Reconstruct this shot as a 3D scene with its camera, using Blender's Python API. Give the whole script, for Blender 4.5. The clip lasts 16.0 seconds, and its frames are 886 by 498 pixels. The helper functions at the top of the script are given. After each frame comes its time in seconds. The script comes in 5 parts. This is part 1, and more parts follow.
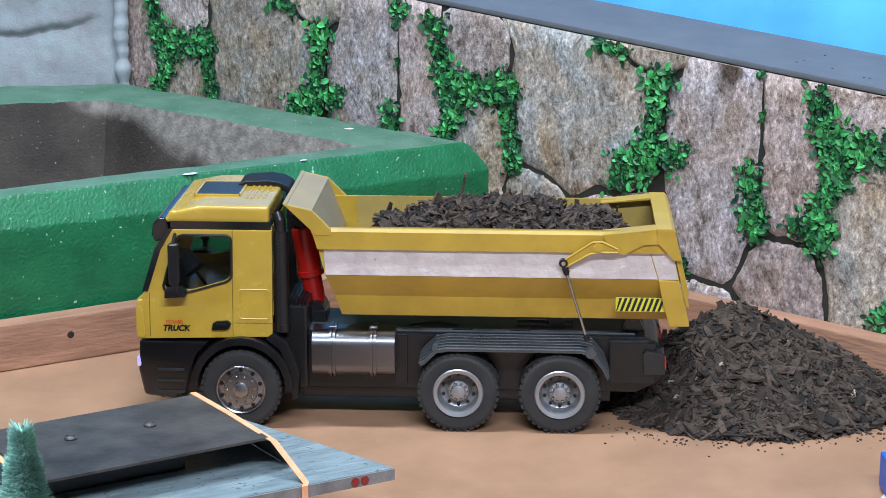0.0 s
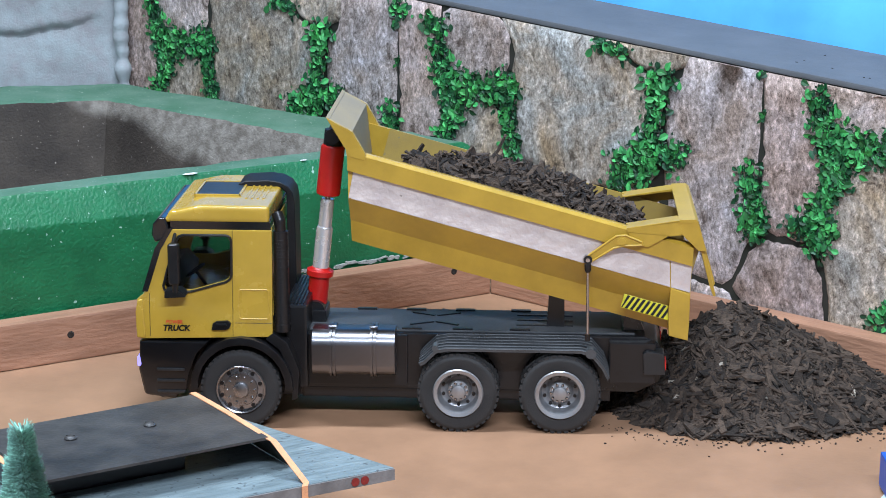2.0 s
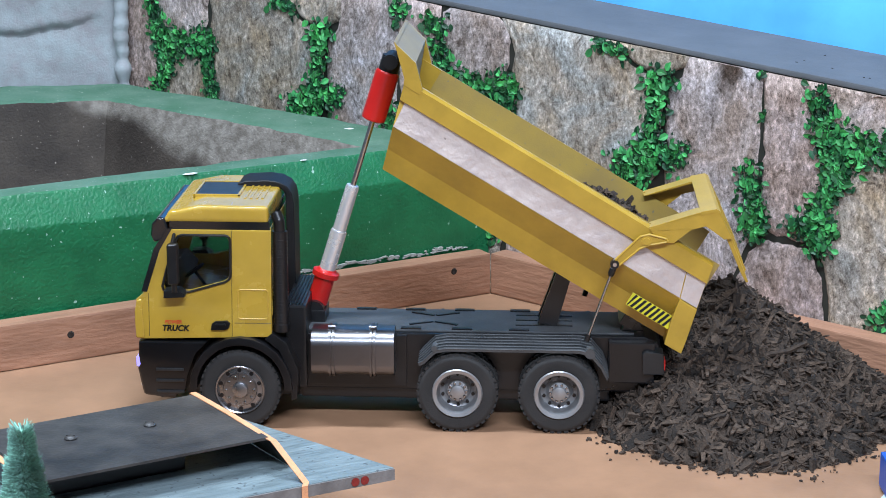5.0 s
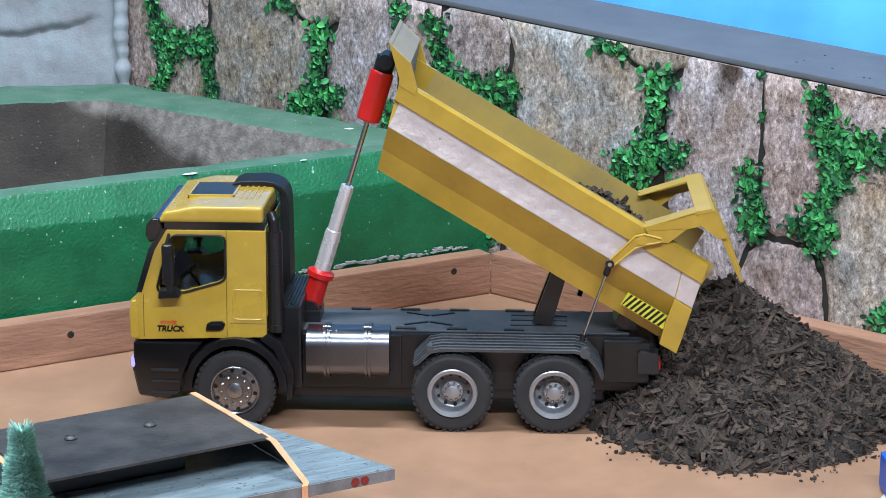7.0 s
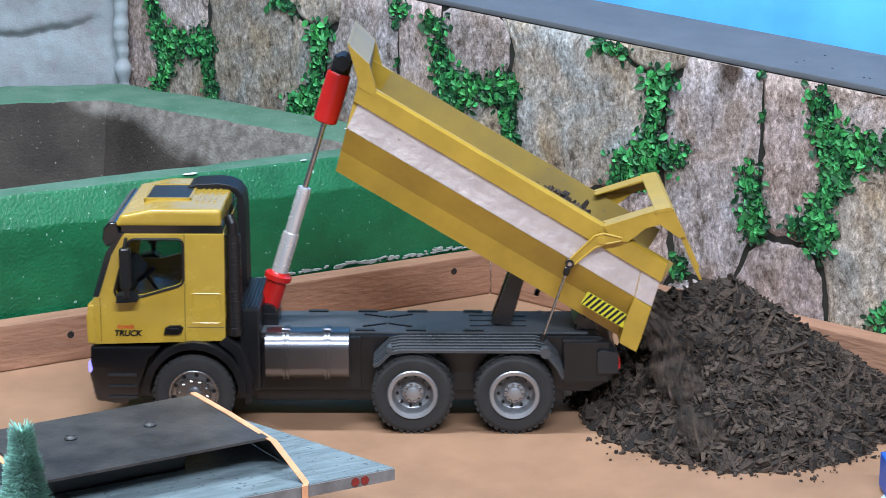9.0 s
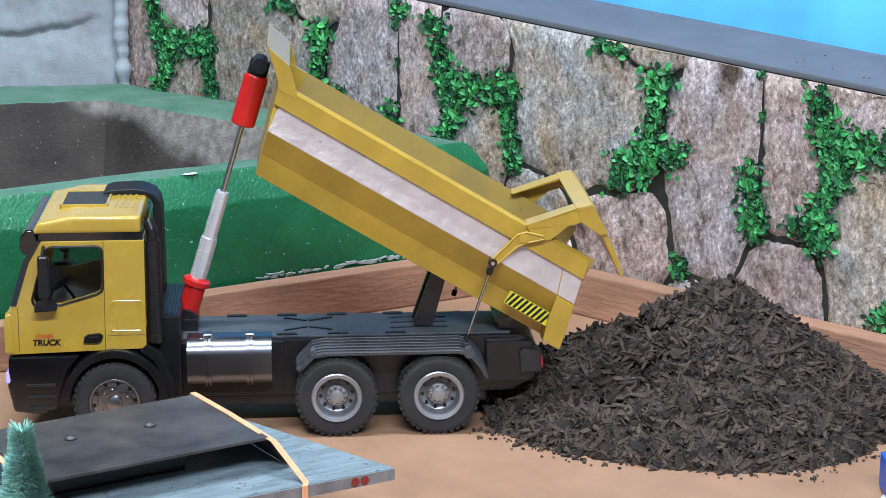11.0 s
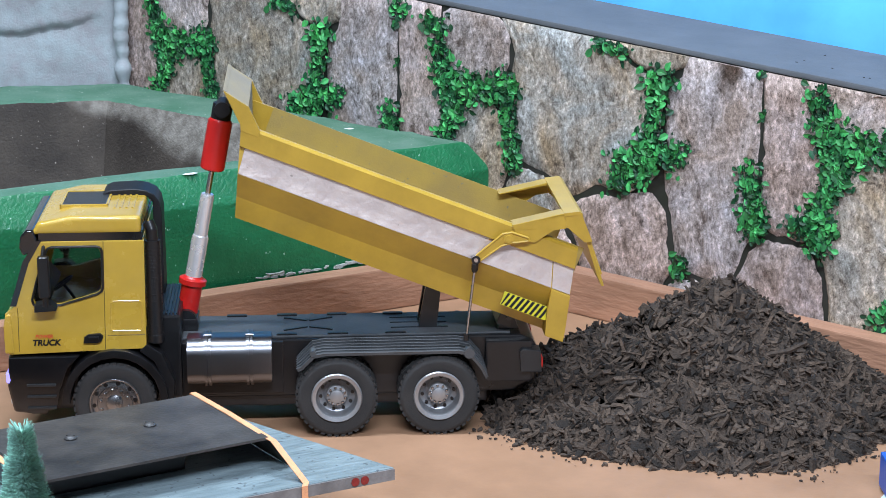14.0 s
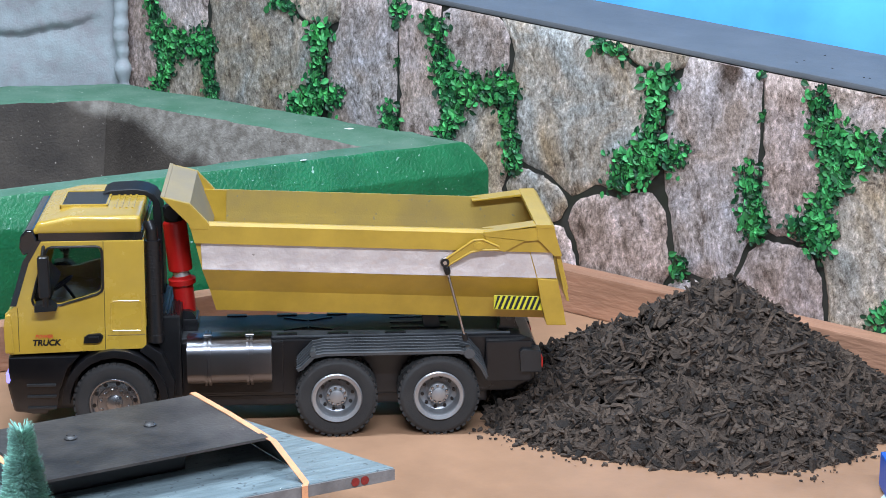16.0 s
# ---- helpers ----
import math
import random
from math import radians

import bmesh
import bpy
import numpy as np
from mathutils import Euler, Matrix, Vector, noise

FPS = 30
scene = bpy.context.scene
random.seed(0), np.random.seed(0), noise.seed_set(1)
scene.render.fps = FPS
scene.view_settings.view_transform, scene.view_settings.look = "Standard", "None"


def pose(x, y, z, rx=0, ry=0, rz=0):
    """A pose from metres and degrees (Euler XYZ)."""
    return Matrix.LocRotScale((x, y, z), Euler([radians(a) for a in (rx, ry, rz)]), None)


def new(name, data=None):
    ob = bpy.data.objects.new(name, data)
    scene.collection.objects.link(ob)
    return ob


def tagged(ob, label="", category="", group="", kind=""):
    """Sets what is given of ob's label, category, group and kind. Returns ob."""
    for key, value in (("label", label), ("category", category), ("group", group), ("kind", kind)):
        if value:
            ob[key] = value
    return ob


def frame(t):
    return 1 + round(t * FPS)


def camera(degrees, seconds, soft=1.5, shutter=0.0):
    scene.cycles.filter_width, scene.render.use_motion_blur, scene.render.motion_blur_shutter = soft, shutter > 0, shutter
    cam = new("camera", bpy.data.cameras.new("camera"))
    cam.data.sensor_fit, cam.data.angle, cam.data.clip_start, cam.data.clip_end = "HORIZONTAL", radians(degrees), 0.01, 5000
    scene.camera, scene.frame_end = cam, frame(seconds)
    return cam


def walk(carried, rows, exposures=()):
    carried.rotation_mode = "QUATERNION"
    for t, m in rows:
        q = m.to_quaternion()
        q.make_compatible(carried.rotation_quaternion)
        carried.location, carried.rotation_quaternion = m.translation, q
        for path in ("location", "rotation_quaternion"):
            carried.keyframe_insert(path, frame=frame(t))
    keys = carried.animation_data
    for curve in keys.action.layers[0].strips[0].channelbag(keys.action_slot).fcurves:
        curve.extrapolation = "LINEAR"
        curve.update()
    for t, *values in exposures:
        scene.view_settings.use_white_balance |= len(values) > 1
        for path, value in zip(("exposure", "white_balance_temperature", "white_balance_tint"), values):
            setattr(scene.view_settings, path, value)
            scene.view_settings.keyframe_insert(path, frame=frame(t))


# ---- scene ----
cam = camera(24.8, 16.0, soft=0.9, shutter=0.4)
walk(cam, [(0.0, pose(0, -1.484, 0.533, 75.5, 0, 0)), (16.0, pose(0, -1.484, 0.533, 75.5, 0, 0))],
     exposures=[(0.0, -0.03), (8.0, -0.02), (11.0, 0.05), (16.0, 0.05)])

# ---- light: a closed hobby room under ceiling tubes ----
world = bpy.data.worlds.new("room_air")
world.use_nodes = True
world.node_tree.nodes["Background"].inputs[0].default_value = (0.75, 0.85, 1.0, 1)
world.node_tree.nodes["Background"].inputs[1].default_value = 0.25
scene.world = world


def ceiling_lamp(x, y, z, sx, sy, watts, colour):
    data = bpy.data.lights.new("ceiling_lamp", "AREA")
    data.shape, data.size, data.size_y, data.energy, data.color = "RECTANGLE", sx, sy, watts, colour
    ob = new("ceiling_lamp", data)
    ob.matrix_world = pose(x, y, z)
    return tagged(ob, "long white ceiling tube lamp", "lamp")


ceiling_lamp(-0.4, -0.15, 1.9, 1.5, 0.12, 58, (0.79, 0.92, 1.1))
ceiling_lamp(0.25, -1.95, 1.9, 1.5, 0.12, 118, (0.79, 0.905, 1.1))


# ---- materials ----
def material(name, base, rough=0.6, metal=0.0, var=0.25, scale=40.0, bump=0.1, bscale=300.0, other=None, coat=0.0, stretch=(1, 1, 1), emit=0.0, island=0.0, objvar=0.0, turn=0.0):
    m = bpy.data.materials.new(name)
    m.use_nodes = True
    nt = m.node_tree
    n, l = nt.nodes, nt.links
    b = n["Principled BSDF"]
    b.inputs["Roughness"].default_value, b.inputs["Metallic"].default_value = rough, metal
    b.inputs["Coat Weight"].default_value = coat
    b.inputs["Coat Roughness"].default_value = 0.12
    tc = n.new("ShaderNodeTexCoord")
    mp = n.new("ShaderNodeMapping")
    mp.inputs["Scale"].default_value = stretch
    spin = n.new("ShaderNodeMapping")
    spin.inputs["Rotation"].default_value = (0, 0, radians(turn))
    l.new(tc.outputs["Object"], spin.inputs["Vector"])
    l.new(spin.outputs[0], mp.inputs["Vector"])
    big, fine = n.new("ShaderNodeTexNoise"), n.new("ShaderNodeTexNoise")
    big.inputs["Scale"].default_value, big.inputs["Detail"].default_value, big.inputs["Roughness"].default_value = scale, 6, 0.65
    fine.inputs["Scale"].default_value, fine.inputs["Detail"].default_value = bscale, 4
    l.new(mp.outputs[0], big.inputs["Vector"])
    l.new(mp.outputs[0], fine.inputs["Vector"])
    ramp = n.new("ShaderNodeValToRGB")
    dark = other or tuple(c * (1 - var) for c in base)
    light = base if other else tuple(min(1, c * (1 + var)) for c in base)
    ramp.color_ramp.elements[0].position, ramp.color_ramp.elements[1].position = 0.35, 0.65
    ramp.color_ramp.elements[0].color, ramp.color_ramp.elements[1].color = (*dark, 1), (*light, 1)
    l.new(big.outputs["Fac"], ramp.inputs["Fac"])
    colour = ramp.outputs["Color"]
    if island or objvar:
        src = n.new("ShaderNodeNewGeometry").outputs["Random Per Island"] if island else n.new("ShaderNodeObjectInfo").outputs["Random"]
        rng = n.new("ShaderNodeMapRange")
        amount = island or objvar
        rng.inputs["To Min"].default_value, rng.inputs["To Max"].default_value = 1 - amount, 1 + amount
        l.new(src, rng.inputs["Value"])
        hsv = n.new("ShaderNodeHueSaturation")
        l.new(rng.outputs[0], hsv.inputs["Value"])
        l.new(colour, hsv.inputs["Color"])
        colour = hsv.outputs["Color"]
    l.new(colour, b.inputs["Base Color"])
    rr = n.new("ShaderNodeMapRange")
    rr.inputs["To Min"].default_value, rr.inputs["To Max"].default_value = max(0.02, rough - 0.08), min(1, rough + 0.08)
    l.new(big.outputs["Fac"], rr.inputs["Value"])
    l.new(rr.outputs[0], b.inputs["Roughness"])
    if bump:
        bp = n.new("ShaderNodeBump")
        bp.inputs["Strength"].default_value, bp.inputs["Distance"].default_value = bump, 0.002
        l.new(fine.outputs["Fac"], bp.inputs["Height"])
        l.new(bp.outputs["Normal"], b.inputs["Normal"])
    if emit:
        b.inputs["Emission Color"].default_value, b.inputs["Emission Strength"].default_value = (*base, 1), emit
    return m


M_YELLOW = material("yellow_paint", (0.465, 0.295, 0.036), 0.26, 0.0, 0.08, 22, 0.02, 900, coat=0.7)
M_BODY = material("dusty_yellow_paint", (0.43, 0.268, 0.030), 0.38, 0.0, 0.16, 18, 0.05, 900, coat=0.2)
M_INNER = material("scuffed_yellow_bed", (0.40, 0.275, 0.060), 0.5, 0.0, 0.25, 30, 0.08, 700, other=(0.32, 0.225, 0.070))
M_BOARD = material("dusty_beige_board", (0.31, 0.235, 0.125), 0.6, 0.0, 0.2, 30, 0.08, 500, other=(0.25, 0.195, 0.12))
M_STRIPE = material("crinkled_silver_tape", (0.76, 0.64, 0.58), 0.24, 0.42, 0.12, 45, 0.6, 110, other=(0.62, 0.51, 0.47))
M_BLACK = material("black_plastic", (0.007, 0.007, 0.008), 0.30, 0.0, 0.3, 30, 0.05, 900)
M_FRAME = material("grey_black_plastic", (0.018, 0.020, 0.022), 0.32, 0.0, 0.25, 35, 0.06, 900)
M_DUSTY = material("dusty_grey_deck", (0.088, 0.094, 0.100), 0.5, 0.0, 0.35, 26, 0.1, 500, other=(0.050, 0.054, 0.058))
M_GLOSS = material("gloss_black", (0.007, 0.007, 0.008), 0.16, 0.0, 0.2, 30, 0.0, coat=0.4)
M_TYRE = material("tyre_rubber", (0.030, 0.028, 0.027), 0.8, 0.0, 0.3, 60, 0.2, 900, other=(0.018, 0.018, 0.018))
M_CHROME = material("chrome", (0.46, 0.46, 0.47), 0.2, 1.0, 0.06, 60, 0.02, 900)
M_RAM = material("polished_ram_tube", (0.74, 0.74, 0.75), 0.26, 0.6, 0.05, 60, 0.0)
M_RIM = material("grey_rim", (0.33, 0.335, 0.345), 0.34, 0.6, 0.1, 60, 0.03, 900)
M_RIMCHROME = material("satin_chrome_rim", (0.30, 0.30, 0.31), 0.28, 0.95, 0.06, 60, 0.02, 900)
M_TANK = material("dull_chrome", (0.20, 0.20, 0.212), 0.30, 1.0, 0.03, 50, 0.03, 900)
M_RED = material("red_plastic", (0.50, 0.012, 0.010), 0.35, 0.0, 0.1, 40, 0.02, 900)
M_REFLECTOR = material("dull_red_reflector", (0.22, 0.02, 0.018), 0.4, 0.0, 0.2, 200, 0.1)
M_GLASS = material("tinted_glass", (0.55, 0.58, 0.56), 0.05, 0.0, 0.05, 20, 0.0)
M_GLASS.node_tree.nodes["Principled BSDF"].inputs["Transmission Weight"].default_value = 1.0
M_GLASS.node_tree.nodes["Principled BSDF"].inputs["IOR"].default_value = 1.15
M_SEAT = material("grey_cab_interior", (0.24, 0.19, 0.17), 0.7, 0.0, 0.2, 40, 0.1)
M_ORANGE = material("orange_strap", (0.78, 0.36, 0.18), 0.7, 0.0, 0.12, 60, 0.3, 1500)
M_TABLE = material("brown_table_paint", (0.322, 0.177, 0.100), 0.58, 0.0, 0.13, 12, 0.08, 260)
M_PLANK = material("painted_plank", (0.355, 0.182, 0.110), 0.6, 0.0, 0.2, 40, 0.55, 240, stretch=(0.25, 1, 1))
M_GREEN = material("green_textured_paint", (0.010, 0.17, 0.062), 0.42, 0.0, 0.22, 25, 0.55, 330, other=(0.006, 0.115, 0.042))
M_RIMGREEN = material("dusty_green_rim", (0.105, 0.20, 0.140), 0.8, 0.0, 0.2, 22, 0.35, 400, other=(0.055, 0.150, 0.090))
M_BASIN = material("muddy_basin", (0.066, 0.052, 0.040), 0.8, 0.0, 0.35, 14, 0.6, 350, other=(0.026, 0.019, 0.014))
M_BARK = material("bark_chip", (0.046, 0.031, 0.0215), 0.92, 0.0, 0.45, 220, 0.8, 700, island=0.8)
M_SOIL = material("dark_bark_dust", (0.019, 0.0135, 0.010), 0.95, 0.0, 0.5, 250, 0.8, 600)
M_BLUE = material("blue_sheet", (0.11, 0.46, 0.93), 0.35, 0.0, 0.08, 12, 0.5, 22)
M_GREY = material("grey_ledge_paint", (0.106, 0.115, 0.126), 0.8, 0.0, 0.12, 20, 0.15, 300)
M_JOINT = material("dark_print_joint", (0.035, 0.032, 0.028), 0.6, 0.0, 0.4, 50, 0.0, other=(0.018, 0.022, 0.014))
M_CANVAS = material("blue_grey_plaster_cloth", (0.37, 0.425, 0.445), 0.6, 0.0, 0.25, 26, 0.3, 420, other=(0.31, 0.30, 0.315))
M_DECK = material("blue_grey_woodgrain", (0.220, 0.278, 0.292), 0.45, 0.0, 0.3, 170, 0.5, 300, other=(0.125, 0.165, 0.175), stretch=(0.16, 1, 1), turn=-29)
M_DECKEDGE = material("worn_board_edge", (0.16, 0.15, 0.145), 0.8, 0.0, 0.3, 40, 0.2, 300)
M_PLATE = material("dusty_black_rubber", (0.017, 0.018, 0.020), 0.45, 0.0, 0.5, 14, 0.15, 400, other=(0.075, 0.070, 0.066))
M_NEEDLE = material("frosted_green_bristle", (0.20, 0.41, 0.335), 0.9, 0.0, 0.25, 60, 0.0, island=0.45)
M_ROOM = material("room_wall_paint", (0.24, 0.24, 0.24), 0.9, 0.0, 0.06, 2, 0.05, 60)
M_FLOORROOM = material("room_floor", (0.25, 0.23, 0.21), 0.7, 0.0, 0.2, 3, 0.05, 60)
M_DEEPBLUE = material("deep_blue_plastic", (0.015, 0.10, 0.50), 0.4, 0.0, 0.1, 30, 0.02)
M_PALECHIP = material("pale_wood_chip", (0.30, 0.26, 0.21), 0.8, 0.0, 0.3, 100, 0.3, island=0.4)
M_BROKEN = material("broken_foam_edge", (0.36, 0.36, 0.33), 0.9, 0.0, 0.4, 120, 0.5, 500)
M_WHITE = material("white_flake", (0.75, 0.75, 0.73), 0.7, 0.0, 0.1, 60, 0.1, 600)


def speckled(m, scale, edge, colour):
    """Small paint flecks over a material's base colour."""
    n, l = m.node_tree.nodes, m.node_tree.links
    b = n["Principled BSDF"]
    old = b.inputs["Base Color"].links[0].from_socket
    tc, vo, gt, mx = n.new("ShaderNodeTexCoord"), n.new("ShaderNodeTexNoise"), n.new("ShaderNodeValToRGB"), n.new("ShaderNodeMix")
    vo.inputs["Scale"].default_value, vo.inputs["Detail"].default_value = scale, 2
    gt.color_ramp.elements[0].position, gt.color_ramp.elements[1].position = edge, edge + 0.03
    mx.data_type = "RGBA"
    l.new(tc.outputs["Object"], vo.inputs["Vector"])
    l.new(vo.outputs["Fac"], gt.inputs["Fac"])
    l.new(gt.outputs["Color"], mx.inputs[0])
    l.new(old, mx.inputs[6])
    mx.inputs[7].default_value = (*colour, 1)
    l.new(mx.outputs[2], b.inputs["Base Color"])


speckled(M_GREEN, 260, 0.71, (0.30, 0.48, 0.38))

def dried_mud(m):
    """Pale dried mud above an uneven old water line that sinks towards the narrow end."""
    n, l = m.node_tree.nodes, m.node_tree.links
    b = n["Principled BSDF"]
    old = b.inputs["Base Color"].links[0].from_socket
    tc, sep, wob = n.new("ShaderNodeTexCoord"), n.new("ShaderNodeSeparateXYZ"), n.new("ShaderNodeTexNoise")
    wob.inputs["Scale"].default_value, wob.inputs["Detail"].default_value = 14, 7
    l.new(tc.outputs["Object"], sep.inputs[0])
    l.new(tc.outputs["Object"], wob.inputs["Vector"])

    def calc(op, p, q):
        k = n.new("ShaderNodeMath")
        k.operation = op
        for i, v in enumerate((p, q)):
            if isinstance(v, float):
                k.inputs[i].default_value = v
            else:
                l.new(v, k.inputs[i])
        return k.outputs[0]

    level = calc("ADD", calc("ADD", sep.outputs["Z"], calc("MULTIPLY", sep.outputs["X"], 0.33)), calc("MULTIPLY", wob.outputs["Fac"], 0.05))
    gt, mx = n.new("ShaderNodeMapRange"), n.new("ShaderNodeMix")
    gt.inputs["From Min"].default_value, gt.inputs["From Max"].default_value = 0.026, 0.046
    l.new(level, gt.inputs["Value"])
    mx.data_type = "RGBA"
    l.new(gt.outputs[0], mx.inputs[0])
    l.new(old, mx.inputs[6])
    pale = n.new("ShaderNodeValToRGB")
    pale.color_ramp.elements[0].position, pale.color_ramp.elements[1].position = 0.35, 0.65
    pale.color_ramp.elements[0].color, pale.color_ramp.elements[1].color = (0.150, 0.130, 0.108, 1), (0.28, 0.256, 0.220, 1)
    fine = n.new("ShaderNodeTexNoise")
    fine.inputs["Scale"].default_value, fine.inputs["Detail"].default_value = 90, 6
    l.new(tc.outputs["Object"], fine.inputs["Vector"])
    l.new(fine.outputs["Fac"], pale.inputs["Fac"])
    l.new(pale.outputs["Color"], mx.inputs[7])
    l.new(mx.outputs[2], b.inputs["Base Color"])


dried_mud(M_BASIN)
speckled(M_BASIN, 300, 0.72, (0.34, 0.30, 0.26))
speckled(M_RIMGREEN, 300, 0.70, (0.35, 0.42, 0.36))
speckled(M_DECK, 210, 0.66, (0.09, 0.11, 0.12))
speckled(M_STRIPE, 230, 0.73, (0.42, 0.34, 0.30))
speckled(M_INNER, 160, 0.68, (0.24, 0.20, 0.11))


# ---- mesh helpers ----
def part(name, bm, mat, parent=None, label="", smooth=False):
    me = bpy.data.meshes.new(name)
    bmesh.ops.recalc_face_normals(bm, faces=bm.faces)
    bm.to_mesh(me)
    bm.free()
    me.materials.append(mat)
    if smooth:
        me.polygons.foreach_set("use_smooth", [True] * len(me.polygons))
        me.set_sharp_from_angle(angle=radians(38))
    ob = new(name, me)
    if smooth and len(me.polygons) < 4000:
        ob.modifiers.new("flat_faces", "WEIGHTED_NORMAL").keep_sharp = True
    if parent:
        ob.parent = parent
    if label:
        tagged(ob, label)
    return ob


def bevelled(bm, w, seg=2, angle=30):
    if w:
        es = [e for e in bm.edges if len(e.link_faces) == 2 and e.calc_face_angle(0) > radians(angle)]
        bmesh.ops.bevel(bm, geom=es, offset=w, segments=seg, profile=0.7, affect="EDGES", clamp_overlap=True)
    return bm


def add(bm, other, m=None):
    me = bpy.data.meshes.new("piece")
    other.to_mesh(me)
    other.free()
    if m is not None:
        me.transform(m)
    bm.from_mesh(me)
    bpy.data.meshes.remove(me)
    return bm


def box(x0, x1, y0, y1, z0, z1, w=0.0, seg=2):
    bm = bmesh.new()
    bmesh.ops.create_cube(bm, size=1, matrix=Matrix.Translation(((x0 + x1) / 2, (y0 + y1) / 2, (z0 + z1) / 2)) @ Matrix.Diagonal((x1 - x0, y1 - y0, z1 - z0, 1)))
    return bevelled(bm, w, seg)


def prism(poly, y0, y1, w=0.0, seg=2):
    """A polygon of (x, z) drawn out along y."""
    bm = bmesh.new()
    a = [bm.verts.new((x, y0, z)) for x, z in poly]
    b = [bm.verts.new((x, y1, z)) for x, z in poly]
    bm.faces.new(a)
    bm.faces.new(b[::-1])
    for i in range(len(poly)):
        j = (i + 1) % len(poly)
        bm.faces.new((a[j], a[i], b[i], b[j]))
    bmesh.ops.recalc_face_normals(bm, faces=bm.faces)
    return bevelled(bm, w, seg)


def lathe(profile, n=32, axis="Y", cap=True):
    """A profile of (radius, along) turned about an axis."""
    bm = bmesh.new()
    rings = []
    for r, h in profile:
        if r < 1e-6:
            rings.append([bm.verts.new((0, 0, h))])
        else:
            rings.append([bm.verts.new((r * math.cos(2 * math.pi * k / n), r * math.sin(2 * math.pi * k / n), h)) for k in range(n)])
    for a, b in zip(rings, rings[1:]):
        for k in range(n):
            k2 = (k + 1) % n
            vs = [a[k % len(a)], a[k2 % len(a)], b[k2 % len(b)], b[k % len(b)]]
            vs = list(dict.fromkeys(vs))
            if len(vs) > 2:
                bm.faces.new(vs)
    for ring in (rings[0], rings[-1]):
        if cap and len(ring) > 2:
            bm.faces.new(ring)
    if axis == "Y":
        bm.transform(pose(0, 0, 0, 90))
    elif axis == "X":
        bm.transform(pose(0, 0, 0, 0, 90))
    bmesh.ops.recalc_face_normals(bm, faces=bm.faces)
    return bm


def rod(a, b, r, n=16):
    a, b = Vector(a), Vector(b)
    bm = lathe([(r, 0), (r, (b - a).length)], n, "Z")
    bm.transform(Matrix.Translation(a) @ (b - a).to_track_quat("Z", "Y").to_matrix().to_4x4())
    return bm


def swept(points, r, n=10):
    bm = bmesh.new()
    for a, b in zip(points, points[1:]):
        add(bm, rod(a, b, r, n))
    for p in points[1:-1]:
        s = bmesh.new()
        bmesh.ops.create_uvsphere(s, u_segments=n, v_segments=6, radius=r, matrix=Matrix.Translation(p))
        add(bm, s)
    return bm


def empty(name, x=0, y=0, z=0):
    ob = new(name)
    ob.location = (x, y, z)
    return ob


def structure(ob, label, category):
    return tagged(ob, label, category, kind="structure")


# ---- the table, its plank border, the stone-print wall ----
CORNER = Vector((0.046, 0.4036, 0))
DIR_L = Vector((-0.424, -0.2482, 0)).normalized()
DIR_R = Vector((0.3202, -0.2937, 0)).normalized()


def along(origin, direction):
    """Frame with x along the direction, y to its far side, z up."""
    far = Vector((-direction.y, direction.x, 0))
    return Matrix(((direction.x, far.x, 0, origin.x), (direction.y, far.y, 0, origin.y), (0, 0, 1, origin.z), (0, 0, 0, 1)))


FRAME_R = along(CORNER, DIR_R)
FRAME_L = along(CORNER, -DIR_L)


def build_table():
    bm = bmesh.new()
    add(bm, box(-1.0, 1.1, -1.0, 1.2, -0.04, 0.0, 0.002))
    structure(part("table_top", bm, M_TABLE), "brown painted flat play table surface", "table")
    for name, m, x0, x1 in (("plank_left", FRAME_L, -0.95, 0.0), ("plank_right", FRAME_R, 0.0, 0.9)):
        bm = box(x0, x1, 0, 0.022, 0.0005, 0.0405, 0.0018)
        ob = part(name, bm, M_PLANK)
        ob.matrix_world = m
        structure(ob, "brown painted wooden border plank standing on edge", "plank")
    for x, z in ((-0.427, 0.024), (-0.041, 0.028)):
        k = lathe([(0.0, 0.0004), (0.0022, 0.0008), (0.0030, 0.0004), (0.0036, -0.0005)], 14, "Y")
        ob = part("knot", k, M_SOIL, bpy.data.objects["plank_left"], "dark knot in the plank")
        ob.location = (x, 0, z)


    for x in (-0.95, 1.05):
        for y in (-0.95, 1.15):
            structure(part("table_leg", box(x - 0.03, x + 0.03, y - 0.03, y + 0.03, -0.8, -0.04, 0.003), M_PLANK), "square wooden table leg", "table leg")
    for name, b, mat in (("floor", (-2.6, 2.6, -3.0, 2.2, -0.85, -0.8), M_FLOORROOM), ("ceiling", (-2.6, 2.6, -3.0, 2.2, 1.95, 2.0), M_ROOM),
                         ("wall_north", (-2.6, 2.6, 2.2, 2.25, -0.8, 1.95), M_ROOM), ("wall_south", (-2.6, 2.6, -3.05, -3.0, -0.8, 1.95), M_ROOM),
                         ("wall_west", (-2.65, -2.6, -3.0, 2.2, -0.8, 1.95), M_ROOM), ("wall_east", (2.6, 2.65, -3.0, 2.2, -0.8, 1.95), M_ROOM)):
        structure(part(name, box(*b), mat), "plain light painted room " + name.split("_")[0], name.split("_")[0])


build_table()
# ---- wall with the stone print, grey ledge, blue sheet ----
WALL_Y = 0.03


def top_of_wall(s):
    return 0.2651 - 0.0607 * s


